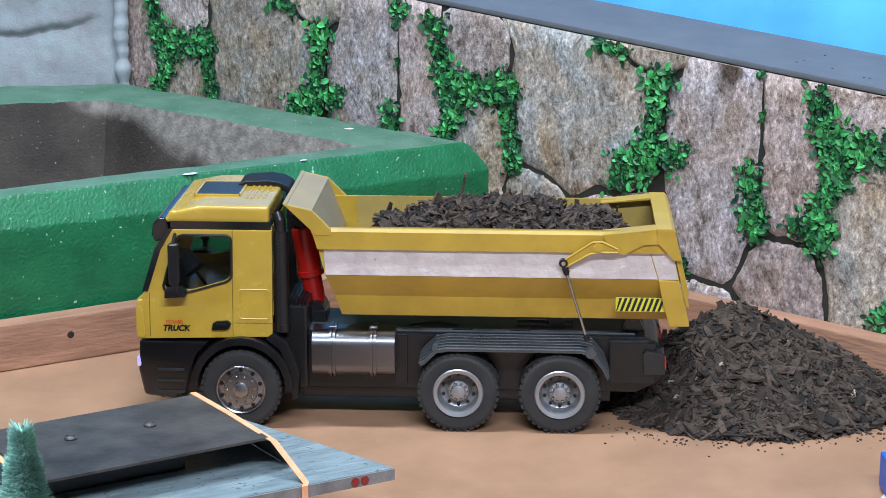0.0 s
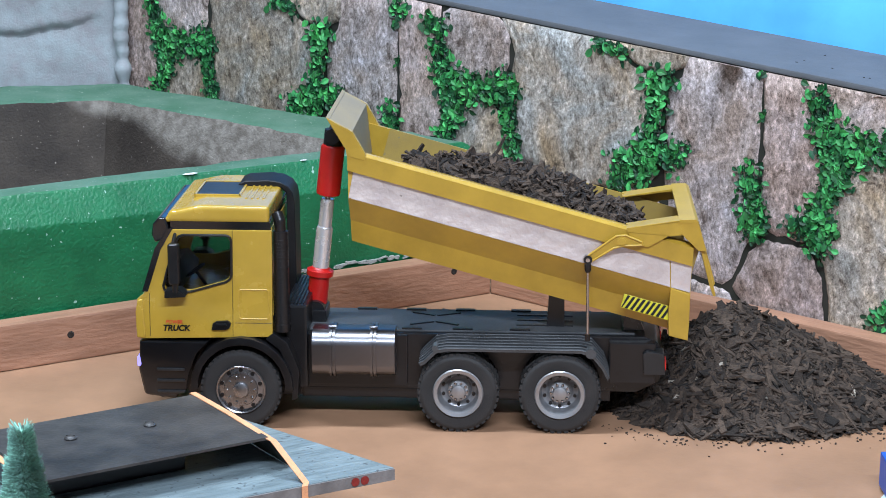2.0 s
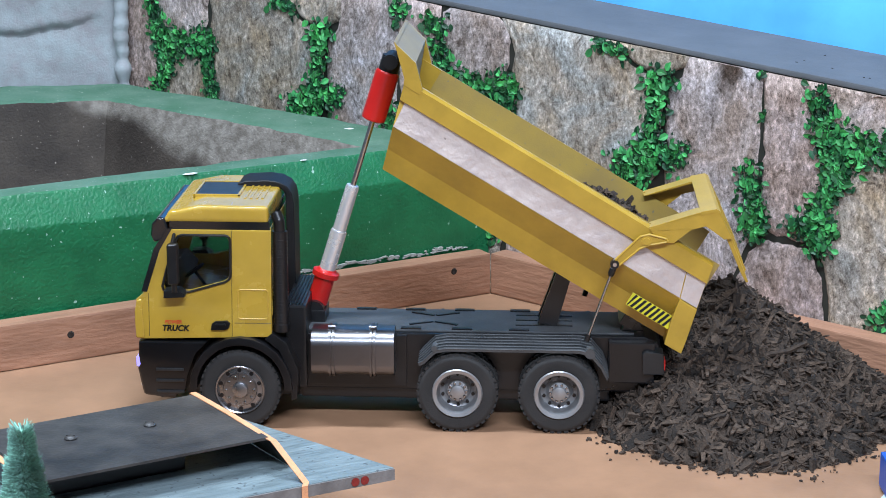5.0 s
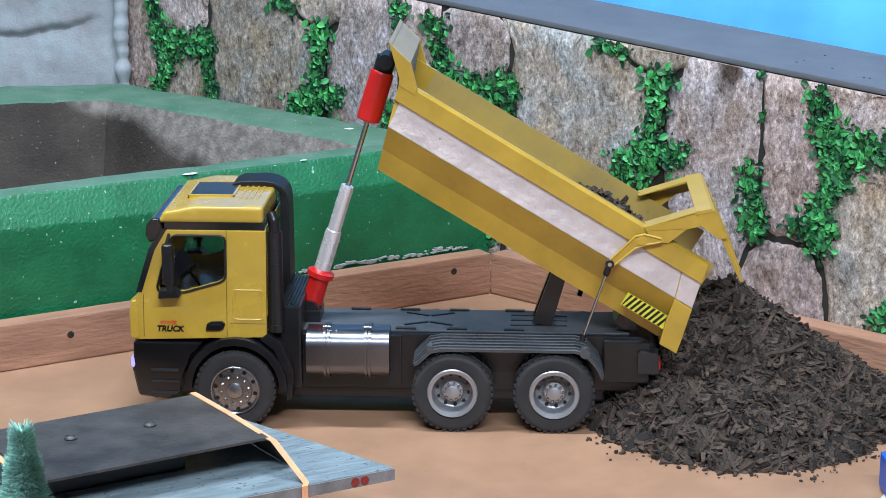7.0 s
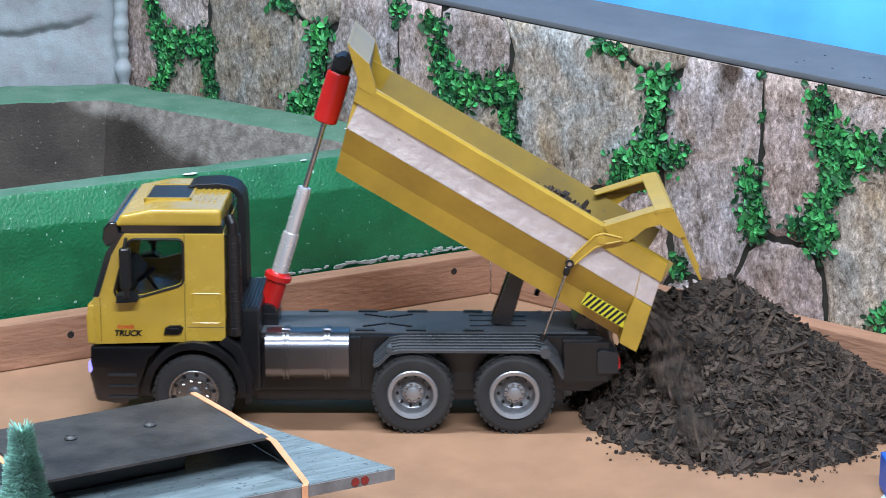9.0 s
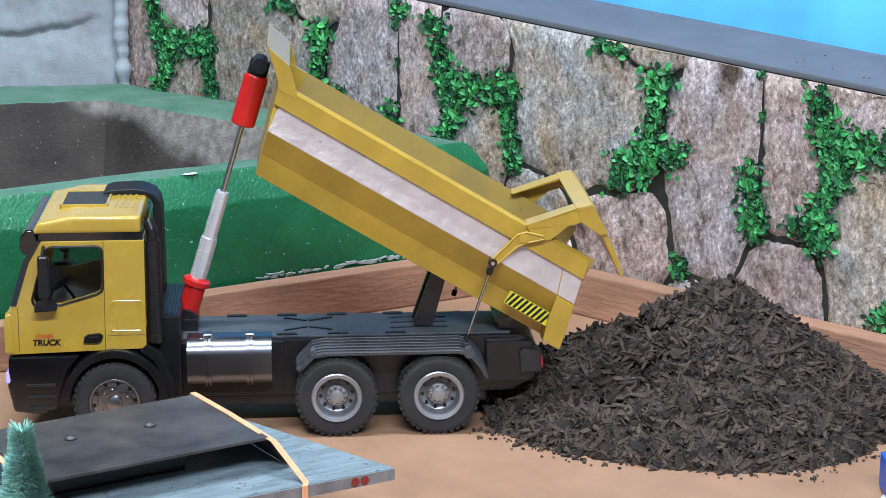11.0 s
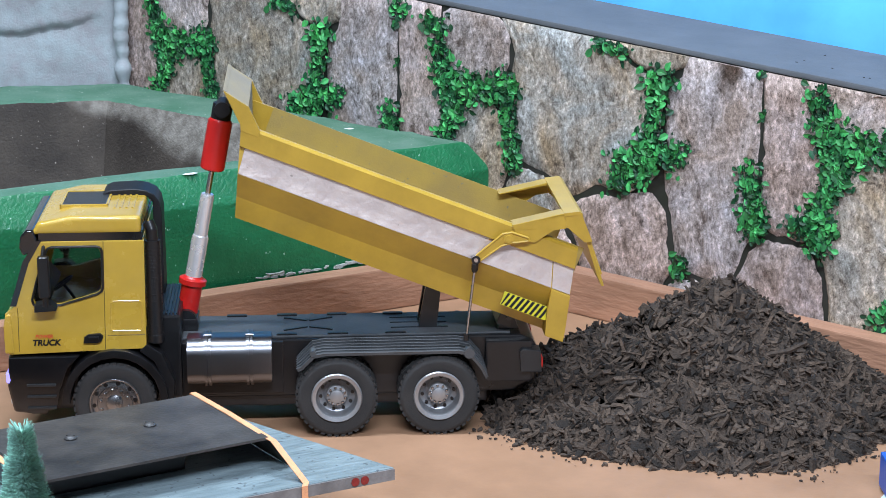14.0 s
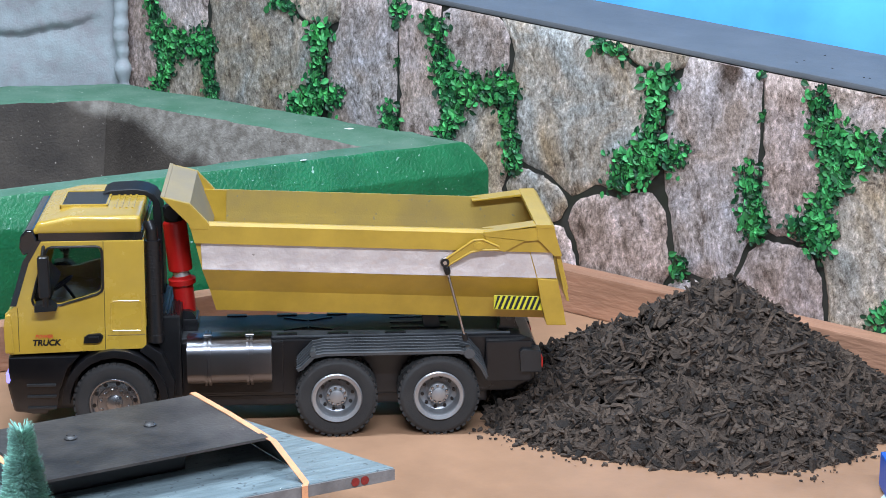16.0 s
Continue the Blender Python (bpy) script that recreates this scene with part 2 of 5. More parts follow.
def slab_ellipse(sx, sy):
    bm = lathe([(1.0, 0.0), (0.9, 0.0003), (0.0, 0.0003)], 14, "Z")
    for v in bm.verts:
        w = 1 + 0.35 * noise.noise(Vector((v.co.x * 2, v.co.y * 2, sx * 900)))
        v.co = Vector((v.co.x * sx * w, v.co.y * sy * w, v.co.z))
    return bm


def build_wall():
    s0, s1 = -0.75, 1.0
    bm = prism([(s0, 0), (s1, 0), (s1, top_of_wall(s1)), (s0, top_of_wall(s0))], WALL_Y, WALL_Y + 0.012)
    ob = part("wall_print", bm, M_JOINT)
    ob.matrix_world = FRAME_R
    structure(ob, "flat vinyl wall sheet printed with stones and ivy", "wall")
    bm = prism([(s0, top_of_wall(s0)), (s1, top_of_wall(s1)), (s1, top_of_wall(s1) + 0.005), (s0, top_of_wall(s0) + 0.005)], WALL_Y - 0.002, WALL_Y + 0.13, 0.0015)
    led = part("ledge", bm, M_GREY)
    led.matrix_world = FRAME_R
    structure(led, "matt grey painted ledge on top of the wall", "ledge")
    bm = bmesh.new()
    n, k = 120, 24
    grid = [[bm.verts.new((s0 + (s1 - s0) * i / n, WALL_Y + 0.140 + 0.006 * noise.noise((i * 0.12, j * 0.35, 3)) + 0.010 * abs(noise.noise((i * 0.16, j * 0.6, 9))) + 0.005 * abs(noise.noise((i * 0.33 + j * 0.4, j * 0.3, 5))) + 0.10 * (j / k),
              top_of_wall(s0 + (s1 - s0) * i / n) - 0.05 + 0.55 * j / k)) for j in range(k + 1)] for i in range(n + 1)]
    for i in range(n):
        for j in range(k):
            bm.faces.new((grid[i][j], grid[i + 1][j], grid[i + 1][j + 1], grid[i][j + 1]))
    ob = part("backdrop_sheet", bm, M_BLUE, smooth=True)
    ob.matrix_world = FRAME_R
    structure(ob, "creased sky blue plastic backdrop sheet", "backdrop")
    sol = ob.modifiers.new("thickness", "SOLIDIFY")
    sol.thickness = 0.001
    rng = random.Random(14)
    for k in range(9):
        s, y = rng.uniform(0.28, 0.42), WALL_Y + rng.uniform(0.01, 0.11)
        o = part("ledge_crumb", slab_ellipse(rng.uniform(0.0005, 0.0016), 0.0008), M_SOIL, led, "dark crumb on the ledge")
        o.location = (s, y, top_of_wall(s) + 0.0051)
    return led


build_wall()


# ---- green basin behind the left plank ----
def build_basin():
    T = 0.143
    th = empty("basin")
    tagged(th, "green painted foam basin with muddy brown inside", "basin")
    apex = Vector((0.045, 0.4390, 0))
    left = Vector((-0.62, 0.047, 0))
    back = Vector((-0.365, 0.79, 0))
    backleft = Vector((-0.78, 0.70, 0))
    outer = [left, apex, back, backleft]
    cen = Vector((-0.35, 0.42, 0))

    def ring(f, z):
        out = []
        n = len(outer)
        wide = min(1.0, f / 0.048) if f > 0.02 else 0.0
        inset = [f + w * wide for w in (0.0, 0.026, 0.048, 0.0)]
        for i, p in enumerate(outer):
            a, b = outer[i - 1], outer[(i + 1) % n]
            d1, d2 = (p - a).normalized(), (b - p).normalized()
            n1, n2 = Vector((-d1.y, d1.x, 0)), Vector((-d2.y, d2.x, 0))
            f1, f2 = inset[i - 1], inset[i]
            c = n1.dot(n2)
            u, v = (f1 - f2 * c) / (1 - c * c), (f2 - f1 * c) / (1 - c * c)
            out.append(p + n1 * u + n2 * v + Vector((0, 0, z)))
        return out

    def band(rings, name, mat, label):
        bm = bmesh.new()
        vs = []
        for r in rings:
            row = []
            for i in range(len(r)):
                a, b = r[i], r[(i + 1) % len(r)]
                for k in range(30):
                    p = a.lerp(b, k / 30)
                    j = 0.0022 * noise.noise(p * 30) + 0.0012 * noise.noise(p * 90)
                    row.append(bm.verts.new(p + Vector((j, j, 0.6 * j))))
            vs.append(row)
        for a, b in zip(vs, vs[1:]):
            for i in range(len(a)):
                j = (i + 1) % len(a)
                bm.faces.new((a[i], a[j], b[j], b[i]))
        return part(name, bm, mat, th, label, smooth=True)

    band([ring(0.004, 0.0), ring(0.0, 0.03), ring(0.0, 0.113), ring(0.0012, 0.1165), ring(0.012, T - 0.0025), ring(0.015, T)], "outer_wall", M_GREEN, "bright green rough painted outer wall")
    band([ring(0.015, T), ring(0.03, T + 0.001), ring(0.048, T - 0.001), ring(0.052, T - 0.004)], "rim", M_RIMGREEN, "dusty pale green flat rim")
    band([ring(0.052, T - 0.004), ring(0.058, T - 0.02), ring(0.075, 0.05), ring(0.09, 0.02), ring(0.16, 0.015)], "inner_wall", M_BASIN, "muddy brown grey inner wall")
    rng = random.Random(6)
    for k in range(60):
        x = -0.015 - 0.22 * (k / 60) + rng.uniform(-0.006, 0.006)
        p = FRAME_L @ Vector((x, 0.0275, 0.0410 + abs(rng.gauss(0, 0.0016))))
        f = box(-0.5, 0.5, -0.0012, 0.0010, -0.5, 0.5)
        bmesh.ops.subdivide_edges(f, edges=f.edges[:], cuts=2, use_grid_fill=True)
        ln, hh = rng.uniform(0.002, 0.009), rng.uniform(0.0008, 0.0026)
        for v in f.verts:
            w = noise.noise(v.co * 2.3 + Vector((k * 3.1, 0, 0)))
            v.co = Vector((v.co.x * ln * (1 + 0.6 * w), v.co.y, v.co.z * hh * (1 + 0.9 * w)))
        o = part("broken_edge", f, M_BROKEN, th)
        o.matrix_basis = Matrix.Translation(p) @ pose(0, 0, 0, 0, rng.uniform(-14, 14), 30)
    for q, sx, sy in (((-0.228, 0.293), 0.007, 0.003), ((-0.095, 0.503), 0.006, 0.004), ((-0.13, 0.352), 0.003, 0.0015)):
        f = slab_ellipse(sx, sy)
        o = part("paint_chip", f, M_WHITE, th, "white chipped spot in the paint")
        o.matrix_basis = Matrix.Translation((q[0], q[1], T + 0.0006)) @ pose(0, 0, 0, 0, 0, 30)
    bm = bmesh.new()
    bm.faces.new([bm.verts.new(p) for p in ring(0.10, 0.018)])
    part("bottom", bm, M_BASIN, th)


build_basin()
# ---- printed stones and ivy on the wall sheet ----
def stone_material(name, a, b, c):
    m = bpy.data.materials.new(name)
    m.use_nodes = True
    n, l = m.node_tree.nodes, m.node_tree.links
    bs = n["Principled BSDF"]
    bs.inputs["Roughness"].default_value = 0.5
    tc = n.new("ShaderNodeTexCoord")
    info = n.new("ShaderNodeObjectInfo")
    off = n.new("ShaderNodeVectorMath")
    off.operation = "ADD"
    l.new(tc.outputs["Object"], off.inputs[0])
    l.new(info.outputs["Location"], off.inputs[1])

    def noise_of(scale, detail, rough, sx=1.0, sz=1.0, dist=0.0):
        mp = n.new("ShaderNodeMapping")
        mp.inputs["Scale"].default_value = (sx, 1, sz)
        mp.inputs["Rotation"].default_value = (0, 0.25, 0)
        l.new(off.outputs[0], mp.inputs["Vector"])
        t = n.new("ShaderNodeTexNoise")
        t.inputs["Scale"].default_value, t.inputs["Detail"].default_value, t.inputs["Roughness"].default_value, t.inputs["Distortion"].default_value = scale, detail, rough, dist
        l.new(mp.outputs[0], t.inputs["Vector"])
        return t.outputs["Fac"]

    def ramp_of(fac, stops):
        r = n.new("ShaderNodeValToRGB")
        while len(r.color_ramp.elements) < len(stops):
            r.color_ramp.elements.new(0.5)
        for e, (p, col) in zip(r.color_ramp.elements, stops):
            e.position, e.color = p, (*col, 1)
        l.new(fac, r.inputs["Fac"])
        return r.outputs["Color"]

    tone = ramp_of(noise_of(15, 4, 0.6, dist=0.8), [(0.34, a), (0.5, b), (0.66, c)])
    fibre = noise_of(250, 9, 0.84, 1.0, 0.72, 0.2)
    crag = noise_of(75, 9, 0.78, 1.0, 0.6, 0.6)
    grain = ramp_of(fibre, [(0.36, (0.13, 0.11, 0.105)), (0.44, (0.64, 0.61, 0.59)), (0.53, (1.10, 1.08, 1.07)), (0.63, (2.05, 2.03, 2.06))])
    blot = ramp_of(crag, [(0.36, (0.26, 0.21, 0.18)), (0.45, (0.86, 0.83, 0.81)), (0.54, (1.10, 1.09, 1.10)), (0.66, (1.52, 1.51, 1.60))])
    rel = n.new("ShaderNodeBump")
    rel.inputs["Strength"].default_value, rel.inputs["Distance"].default_value = 0.7, 0.0030
    l.new(crag, rel.inputs["Height"])
    l.new(rel.outputs["Normal"], bs.inputs["Normal"])
    mix1, mix2 = n.new("ShaderNodeMix"), n.new("ShaderNodeMix")
    for mx in (mix1, mix2):
        mx.data_type, mx.blend_type = "RGBA", "MULTIPLY"
        mx.inputs[0].default_value = 1.0
    l.new(tone, mix1.inputs[6])
    l.new(grain, mix1.inputs[7])
    l.new(mix1.outputs[2], mix2.inputs[6])
    l.new(blot, mix2.inputs[7])
    hsv = n.new("ShaderNodeHueSaturation")
    rng = n.new("ShaderNodeMapRange")
    rng.inputs["To Min"].default_value, rng.inputs["To Max"].default_value = 0.78, 1.10
    l.new(info.outputs["Random"], rng.inputs["Value"])
    l.new(rng.outputs[0], hsv.inputs["Value"])
    l.new(mix2.outputs[2], hsv.inputs["Color"])
    l.new(hsv.outputs["Color"], bs.inputs["Base Color"])
    return m


M_STONE_GREY = stone_material("printed_grey_stone", (0.33, 0.345, 0.33), (0.40, 0.355, 0.295), (0.37, 0.285, 0.185))
M_STONE_PINK = stone_material("printed_pink_stone", (0.41, 0.345, 0.33), (0.41, 0.32, 0.28), (0.32, 0.24, 0.20))
M_STONE_PALE = stone_material("printed_pale_stone", (0.46, 0.435, 0.45), (0.45, 0.395, 0.375), (0.38, 0.30, 0.25))
M_LEAF = material("printed_ivy_leaf", (0.060, 0.36, 0.085), 0.6, 0.0, 0.4, 45, 0.0, other=(0.012, 0.125, 0.042), island=0.8)
# darkened leaf green: the shade deep in the ivy, put into the colour
M_LEAFSHADE = material("printed_ivy_shade", (0.012, 0.072, 0.030), 0.5, 0.0, 0.5, 120, 0.0, island=0.5)

PERIOD = 0.436
wall_sheet = bpy.data.objects["wall_print"]


def stone_mesh(index, kinds):
    """The stone's share of the sheet: where it is the nearest stone, less half a joint."""
    cx, cz, hx, hz, sq, _ = kinds[index]
    others = []
    for j, (s, z, ax, az, p, _) in enumerate(kinds):
        for k in (-1, 0, 1):
            if not (j == index and k == 0):
                others.append((s + k * PERIOD, z, ax, az, p))

    def far(x, z, c):
        return (abs((x - c[0]) / c[2]) ** c[4] + abs((z - c[1]) / c[3]) ** c[4]) ** (1 / c[4])

    me_c = (cx, cz, hx, hz, sq)
    near = [o for o in others if abs(o[0] - cx) < 0.2]
    n = 56
    reach = []
    for k in range(n):
        a = 2 * math.pi * k / n
        c, s = math.cos(a), math.sin(a)
        r = 0.004
        while r < 0.16:
            x, z = cx + r * c, cz + r * s
            mine = far(x, z, me_c)
            if mine > 1.6 or any(far(x, z, o) < mine for o in near):
                break
            r += 0.001
        reach.append(r)
    soft = [(reach[k - 1] + 3 * reach[k] + reach[(k + 1) % n]) / 5 for k in range(n)]
    pts = []
    for k in range(n):
        a = 2 * math.pi * k / n
        c, s = math.cos(a), math.sin(a)
        w = 1 + 0.05 * noise.noise((c * 2.2 + index * 7.7, s * 2.2, index)) + 0.045 * noise.noise((c * 9 + index, s * 9, index * 3.1))
        r = max(0.004, soft[k] * w - 0.0037 - 0.0034 * noise.noise((c * 3, s * 3, index + 40.0)))
        pts.append((r * c, r * s))
    # low cushion: rings from the rim to the middle, a little uneven
    bm = bmesh.new()
    rings = []
    for f, d in ((1.0, 0.0), (0.975, 0.0010), (0.93, 0.0021), (0.84, 0.0030), (0.66, 0.0035), (0.40, 0.0037), (0.15, 0.0037)):
        row = []
        for x, z in pts:
            u = 0.0011 * noise.noise((x * f * 70 + index, z * f * 45, 2.0)) if f < 0.99 else 0.0
            row.append(bm.verts.new((x * f, -d - u, z * f)))
        rings.append(row)
    for p, q in zip(rings, rings[1:]):
        for i in range(n):
            j = (i + 1) % n
            bm.faces.new((p[i], p[j], q[j], q[i]))
    bm.faces.new(rings[-1])
    bmesh.ops.recalc_face_normals(bm, faces=bm.faces)
    for f in bm.faces:
        f.smooth = True
    me = bpy.data.meshes.new("stone")
    bm.to_mesh(me)
    bm.free()
    return me


def build_stones():
    # along the wall, height, half width, half height, squareness, material
    kinds = [(0.086, 0.192, 0.073, 0.078, 2.9, M_STONE_GREY), (0.170, 0.250, 0.040, 0.017, 2.6, M_STONE_GREY),
             (0.2385, 0.152, 0.0445, 0.100, 3.6, M_STONE_PALE), (0.135, 0.066, 0.054, 0.048, 3.0, M_STONE_PINK), (0.314, 0.180, 0.0265, 0.074, 3.4, M_STONE_PINK),
             (0.386, 0.232, 0.042, 0.026, 3.0, M_STONE_PALE), (0.312, 0.056, 0.052, 0.042, 2.6, M_STONE_PINK), (0.390, 0.090, 0.042, 0.064, 3.0, M_STONE_GREY),
             (0.028, 0.098, 0.038, 0.024, 2.4, M_STONE_GREY), (0.040, 0.038, 0.046, 0.032, 2.8, M_STONE_PINK), (0.230, 0.026, 0.042, 0.024, 2.6, M_STONE_PALE)]
    for i, (s, z, hx, hz, sq, mat) in enumerate(kinds):
        me = stone_mesh(i, kinds)
        me.materials.append(mat)
        for k in range(-2, 2):
            sk = s + k * PERIOD
            lim = top_of_wall(sk)
            if sk < -0.70 or sk > 0.95 or z - hz * 0.4 > lim - 0.002:
                continue
            if max(v.co.z + 0.0607 * v.co.x for v in me.vertices) > lim - z - 0.001:
                me2 = me.copy()
                for v in me2.vertices:
                    v.co.z = min(v.co.z, lim - z - 0.001 - 0.0607 * v.co.x)
            else:
                me2 = me
            ob = new("stone", me2)
            ob.parent = wall_sheet
            ob.location = (sk, WALL_Y - 0.0004 - 0.00006 * i, z)


def build_ivy():
    rng = random.Random(5)
    # each vine: a line of places on the sheet, and how far its leaves spread
    vines = [(((0.166, 0.234), (0.177, 0.210), (0.171, 0.188), (0.168, 0.163), (0.150, 0.140), (0.129, 0.124)), 0.0062),
             (((0.202, 0.168), (0.198, 0.158), (0.178, 0.160), (0.150, 0.150), (0.134, 0.152)), 0.0062), (((0.192, 0.230), (0.180, 0.226)), 0.0045),
             (((0.170, 0.150), (0.156, 0.134)), 0.0060), (((0.279, 0.162), (0.279, 0.136), (0.283, 0.100)), 0.0060), (((0.288, 0.137), (0.288, 0.104)), 0.0045),
             (((0.344, 0.236), (0.349, 0.212), (0.362, 0.192), (0.364, 0.165), (0.358, 0.150), (0.347, 0.124)), 0.0062),
             (((0.346, 0.191), (0.376, 0.200), (0.395, 0.195), (0.417, 0.198), (0.440, 0.206)), 0.0066), (((0.388, 0.184), (0.366, 0.180)), 0.0055),
             (((0.440, 0.206), (0.434, 0.180), (0.438, 0.160), (0.443, 0.135), (0.440, 0.120)), 0.0052), (((0.416, 0.186), (0.430, 0.186)), 0.0052),
             (((0.325, 0.120), (0.340, 0.120), (0.358, 0.123), (0.353, 0.110), (0.349, 0.097)), 0.0062), (((0.372, 0.166), (0.362, 0.158)), 0.0050),
             (((0.103, 0.251), (0.124, 0.254), (0.140, 0.245)), 0.0036), (((0.287, 0.249), (0.287, 0.246)), 0.0026), (((0.288, 0.211), (0.288, 0.206)), 0.0026),
             (((0.283, 0.264), (0.302, 0.260)), 0.0045), (((0.328, 0.254), (0.352, 0.248)), 0.0050), (((0.204, 0.050), (0.206, 0.066)), 0.0045), (((0.405, 0.045), (0.420, 0.060)), 0.0045)]
    # dark layer first, as painted shade between the leaves, then the bright leaves
    for name, mat, density, wide, size, depth in (("ivy_shade", M_LEAFSHADE, 3000, 1.05, 0.0036, 0.0040), ("ivy", M_LEAF, 1750, 1.10, 0.0043, 0.0056)):
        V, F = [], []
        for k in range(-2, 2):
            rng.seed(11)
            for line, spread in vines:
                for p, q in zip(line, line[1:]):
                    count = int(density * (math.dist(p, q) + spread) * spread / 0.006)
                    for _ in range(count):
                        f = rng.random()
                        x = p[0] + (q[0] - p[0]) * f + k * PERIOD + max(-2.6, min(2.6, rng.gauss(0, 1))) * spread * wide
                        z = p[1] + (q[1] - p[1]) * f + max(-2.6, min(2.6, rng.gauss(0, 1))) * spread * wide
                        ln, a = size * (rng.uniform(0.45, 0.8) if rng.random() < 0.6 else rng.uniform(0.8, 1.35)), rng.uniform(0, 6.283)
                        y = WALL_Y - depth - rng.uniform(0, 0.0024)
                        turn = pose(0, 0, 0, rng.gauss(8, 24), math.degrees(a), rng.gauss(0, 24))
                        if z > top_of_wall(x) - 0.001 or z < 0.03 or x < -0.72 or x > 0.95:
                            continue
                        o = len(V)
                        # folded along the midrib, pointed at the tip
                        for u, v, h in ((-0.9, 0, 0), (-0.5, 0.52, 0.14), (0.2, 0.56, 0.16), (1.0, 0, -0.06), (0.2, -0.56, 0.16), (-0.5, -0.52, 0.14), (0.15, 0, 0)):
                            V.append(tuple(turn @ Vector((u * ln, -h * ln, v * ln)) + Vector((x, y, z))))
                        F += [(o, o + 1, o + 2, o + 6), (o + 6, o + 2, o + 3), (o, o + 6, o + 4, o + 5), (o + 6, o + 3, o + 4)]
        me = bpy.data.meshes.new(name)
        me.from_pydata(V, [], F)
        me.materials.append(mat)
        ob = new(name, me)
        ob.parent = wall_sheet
        tagged(ob, "dense green ivy leaves on the stones" if name == "ivy" else "dark leaf layer standing for the shade within the ivy", kind="stuff")


build_stones()
build_ivy()


# ---- plaster-cloth panel with a rolled edge behind the basin ----
def build_panel():
    bm = bmesh.new()
    n, k = 170, 150
    g = []
    for i in range(n + 1):
        row = []
        for j in range(k + 1):
            x, z = -0.85 + 0.485 * i / n, 0.02 + 0.42 * j / k
            p = (x * 16, z * 16, 1.7)
            fold = z - 0.206 - 0.16 * (x + 0.44) - 0.010 * noise.noise((x * 22, 0, 0)) - 0.004 * noise.noise((x * 80, 3, 0))
            d = 0.004 * noise.noise(p) + 0.0010 * abs(noise.noise((x * 45, z * 14, 4))) + 0.0004 * noise.noise((x * 160, z * 90, 7))
            d += 0.006 / (1 + math.exp(-fold / 0.0012)) * min(1, max(0, (-0.385 - x) / 0.05))
            row.append(bm.verts.new((x, 0.815 - d, z)))
        g.append(row)
    for i in range(n):
        for j in range(k):
            bm.faces.new((g[i][j], g[i + 1][j], g[i + 1][j + 1], g[i][j + 1]))
    ob = part("cloth_panel", bm, M_CANVAS, None, smooth=True)
    tagged(ob, "blue grey crumpled plaster cloth panel", "panel")
    sol = ob.modifiers.new("thickness", "SOLIDIFY")
    sol.thickness, sol.offset = 0.004, -1
    bm = bmesh.new()
    rows = []
    n, k = 18, 90
    for j in range(k + 1):
        z = 0.02 + 0.42 * j / k
        r = 0.0075 + 0.0035 * noise.noise((0, z * 75, 2)) + 0.0045 * abs(noise.noise((3, z * 60, 2)))
        cx, cy = -0.366 + 0.004 * noise.noise((5, z * 28, 0)) - 0.02 * max(0, z - 0.215), 0.800
        rows.append([bm.verts.new((cx + r * math.cos(a), cy + r * math.sin(a), z)) for a in [6.2832 * i / n for i in range(n)]])
    for a, b in zip(rows, rows[1:]):
        for i in range(n):
            bm.faces.new((a[i], a[(i + 1) % n], b[(i + 1) % n], b[i]))
    part("rolled_edge", bm, M_CANVAS, ob, "lumpy rolled edge of the cloth", smooth=True)


build_panel()
# ---- the dump truck ----
W = 0.12
HINGE = (0.0562, 0.0872)
AXLES = (-0.2491, -0.0791, 0.0)
WHEEL_R = 0.0318
MID = W / 2

truck = empty("dump_truck")
tagged(truck, "yellow toy dump truck with raised tipping bed", "truck")


def mirror_y(bm):
    other = bm.copy()
    other.transform(Matrix.Translation((0, W, 0)) @ Matrix.Diagonal((1, -1, 1, 1)))
    bmesh.ops.reverse_faces(other, faces=other.faces)
    return other


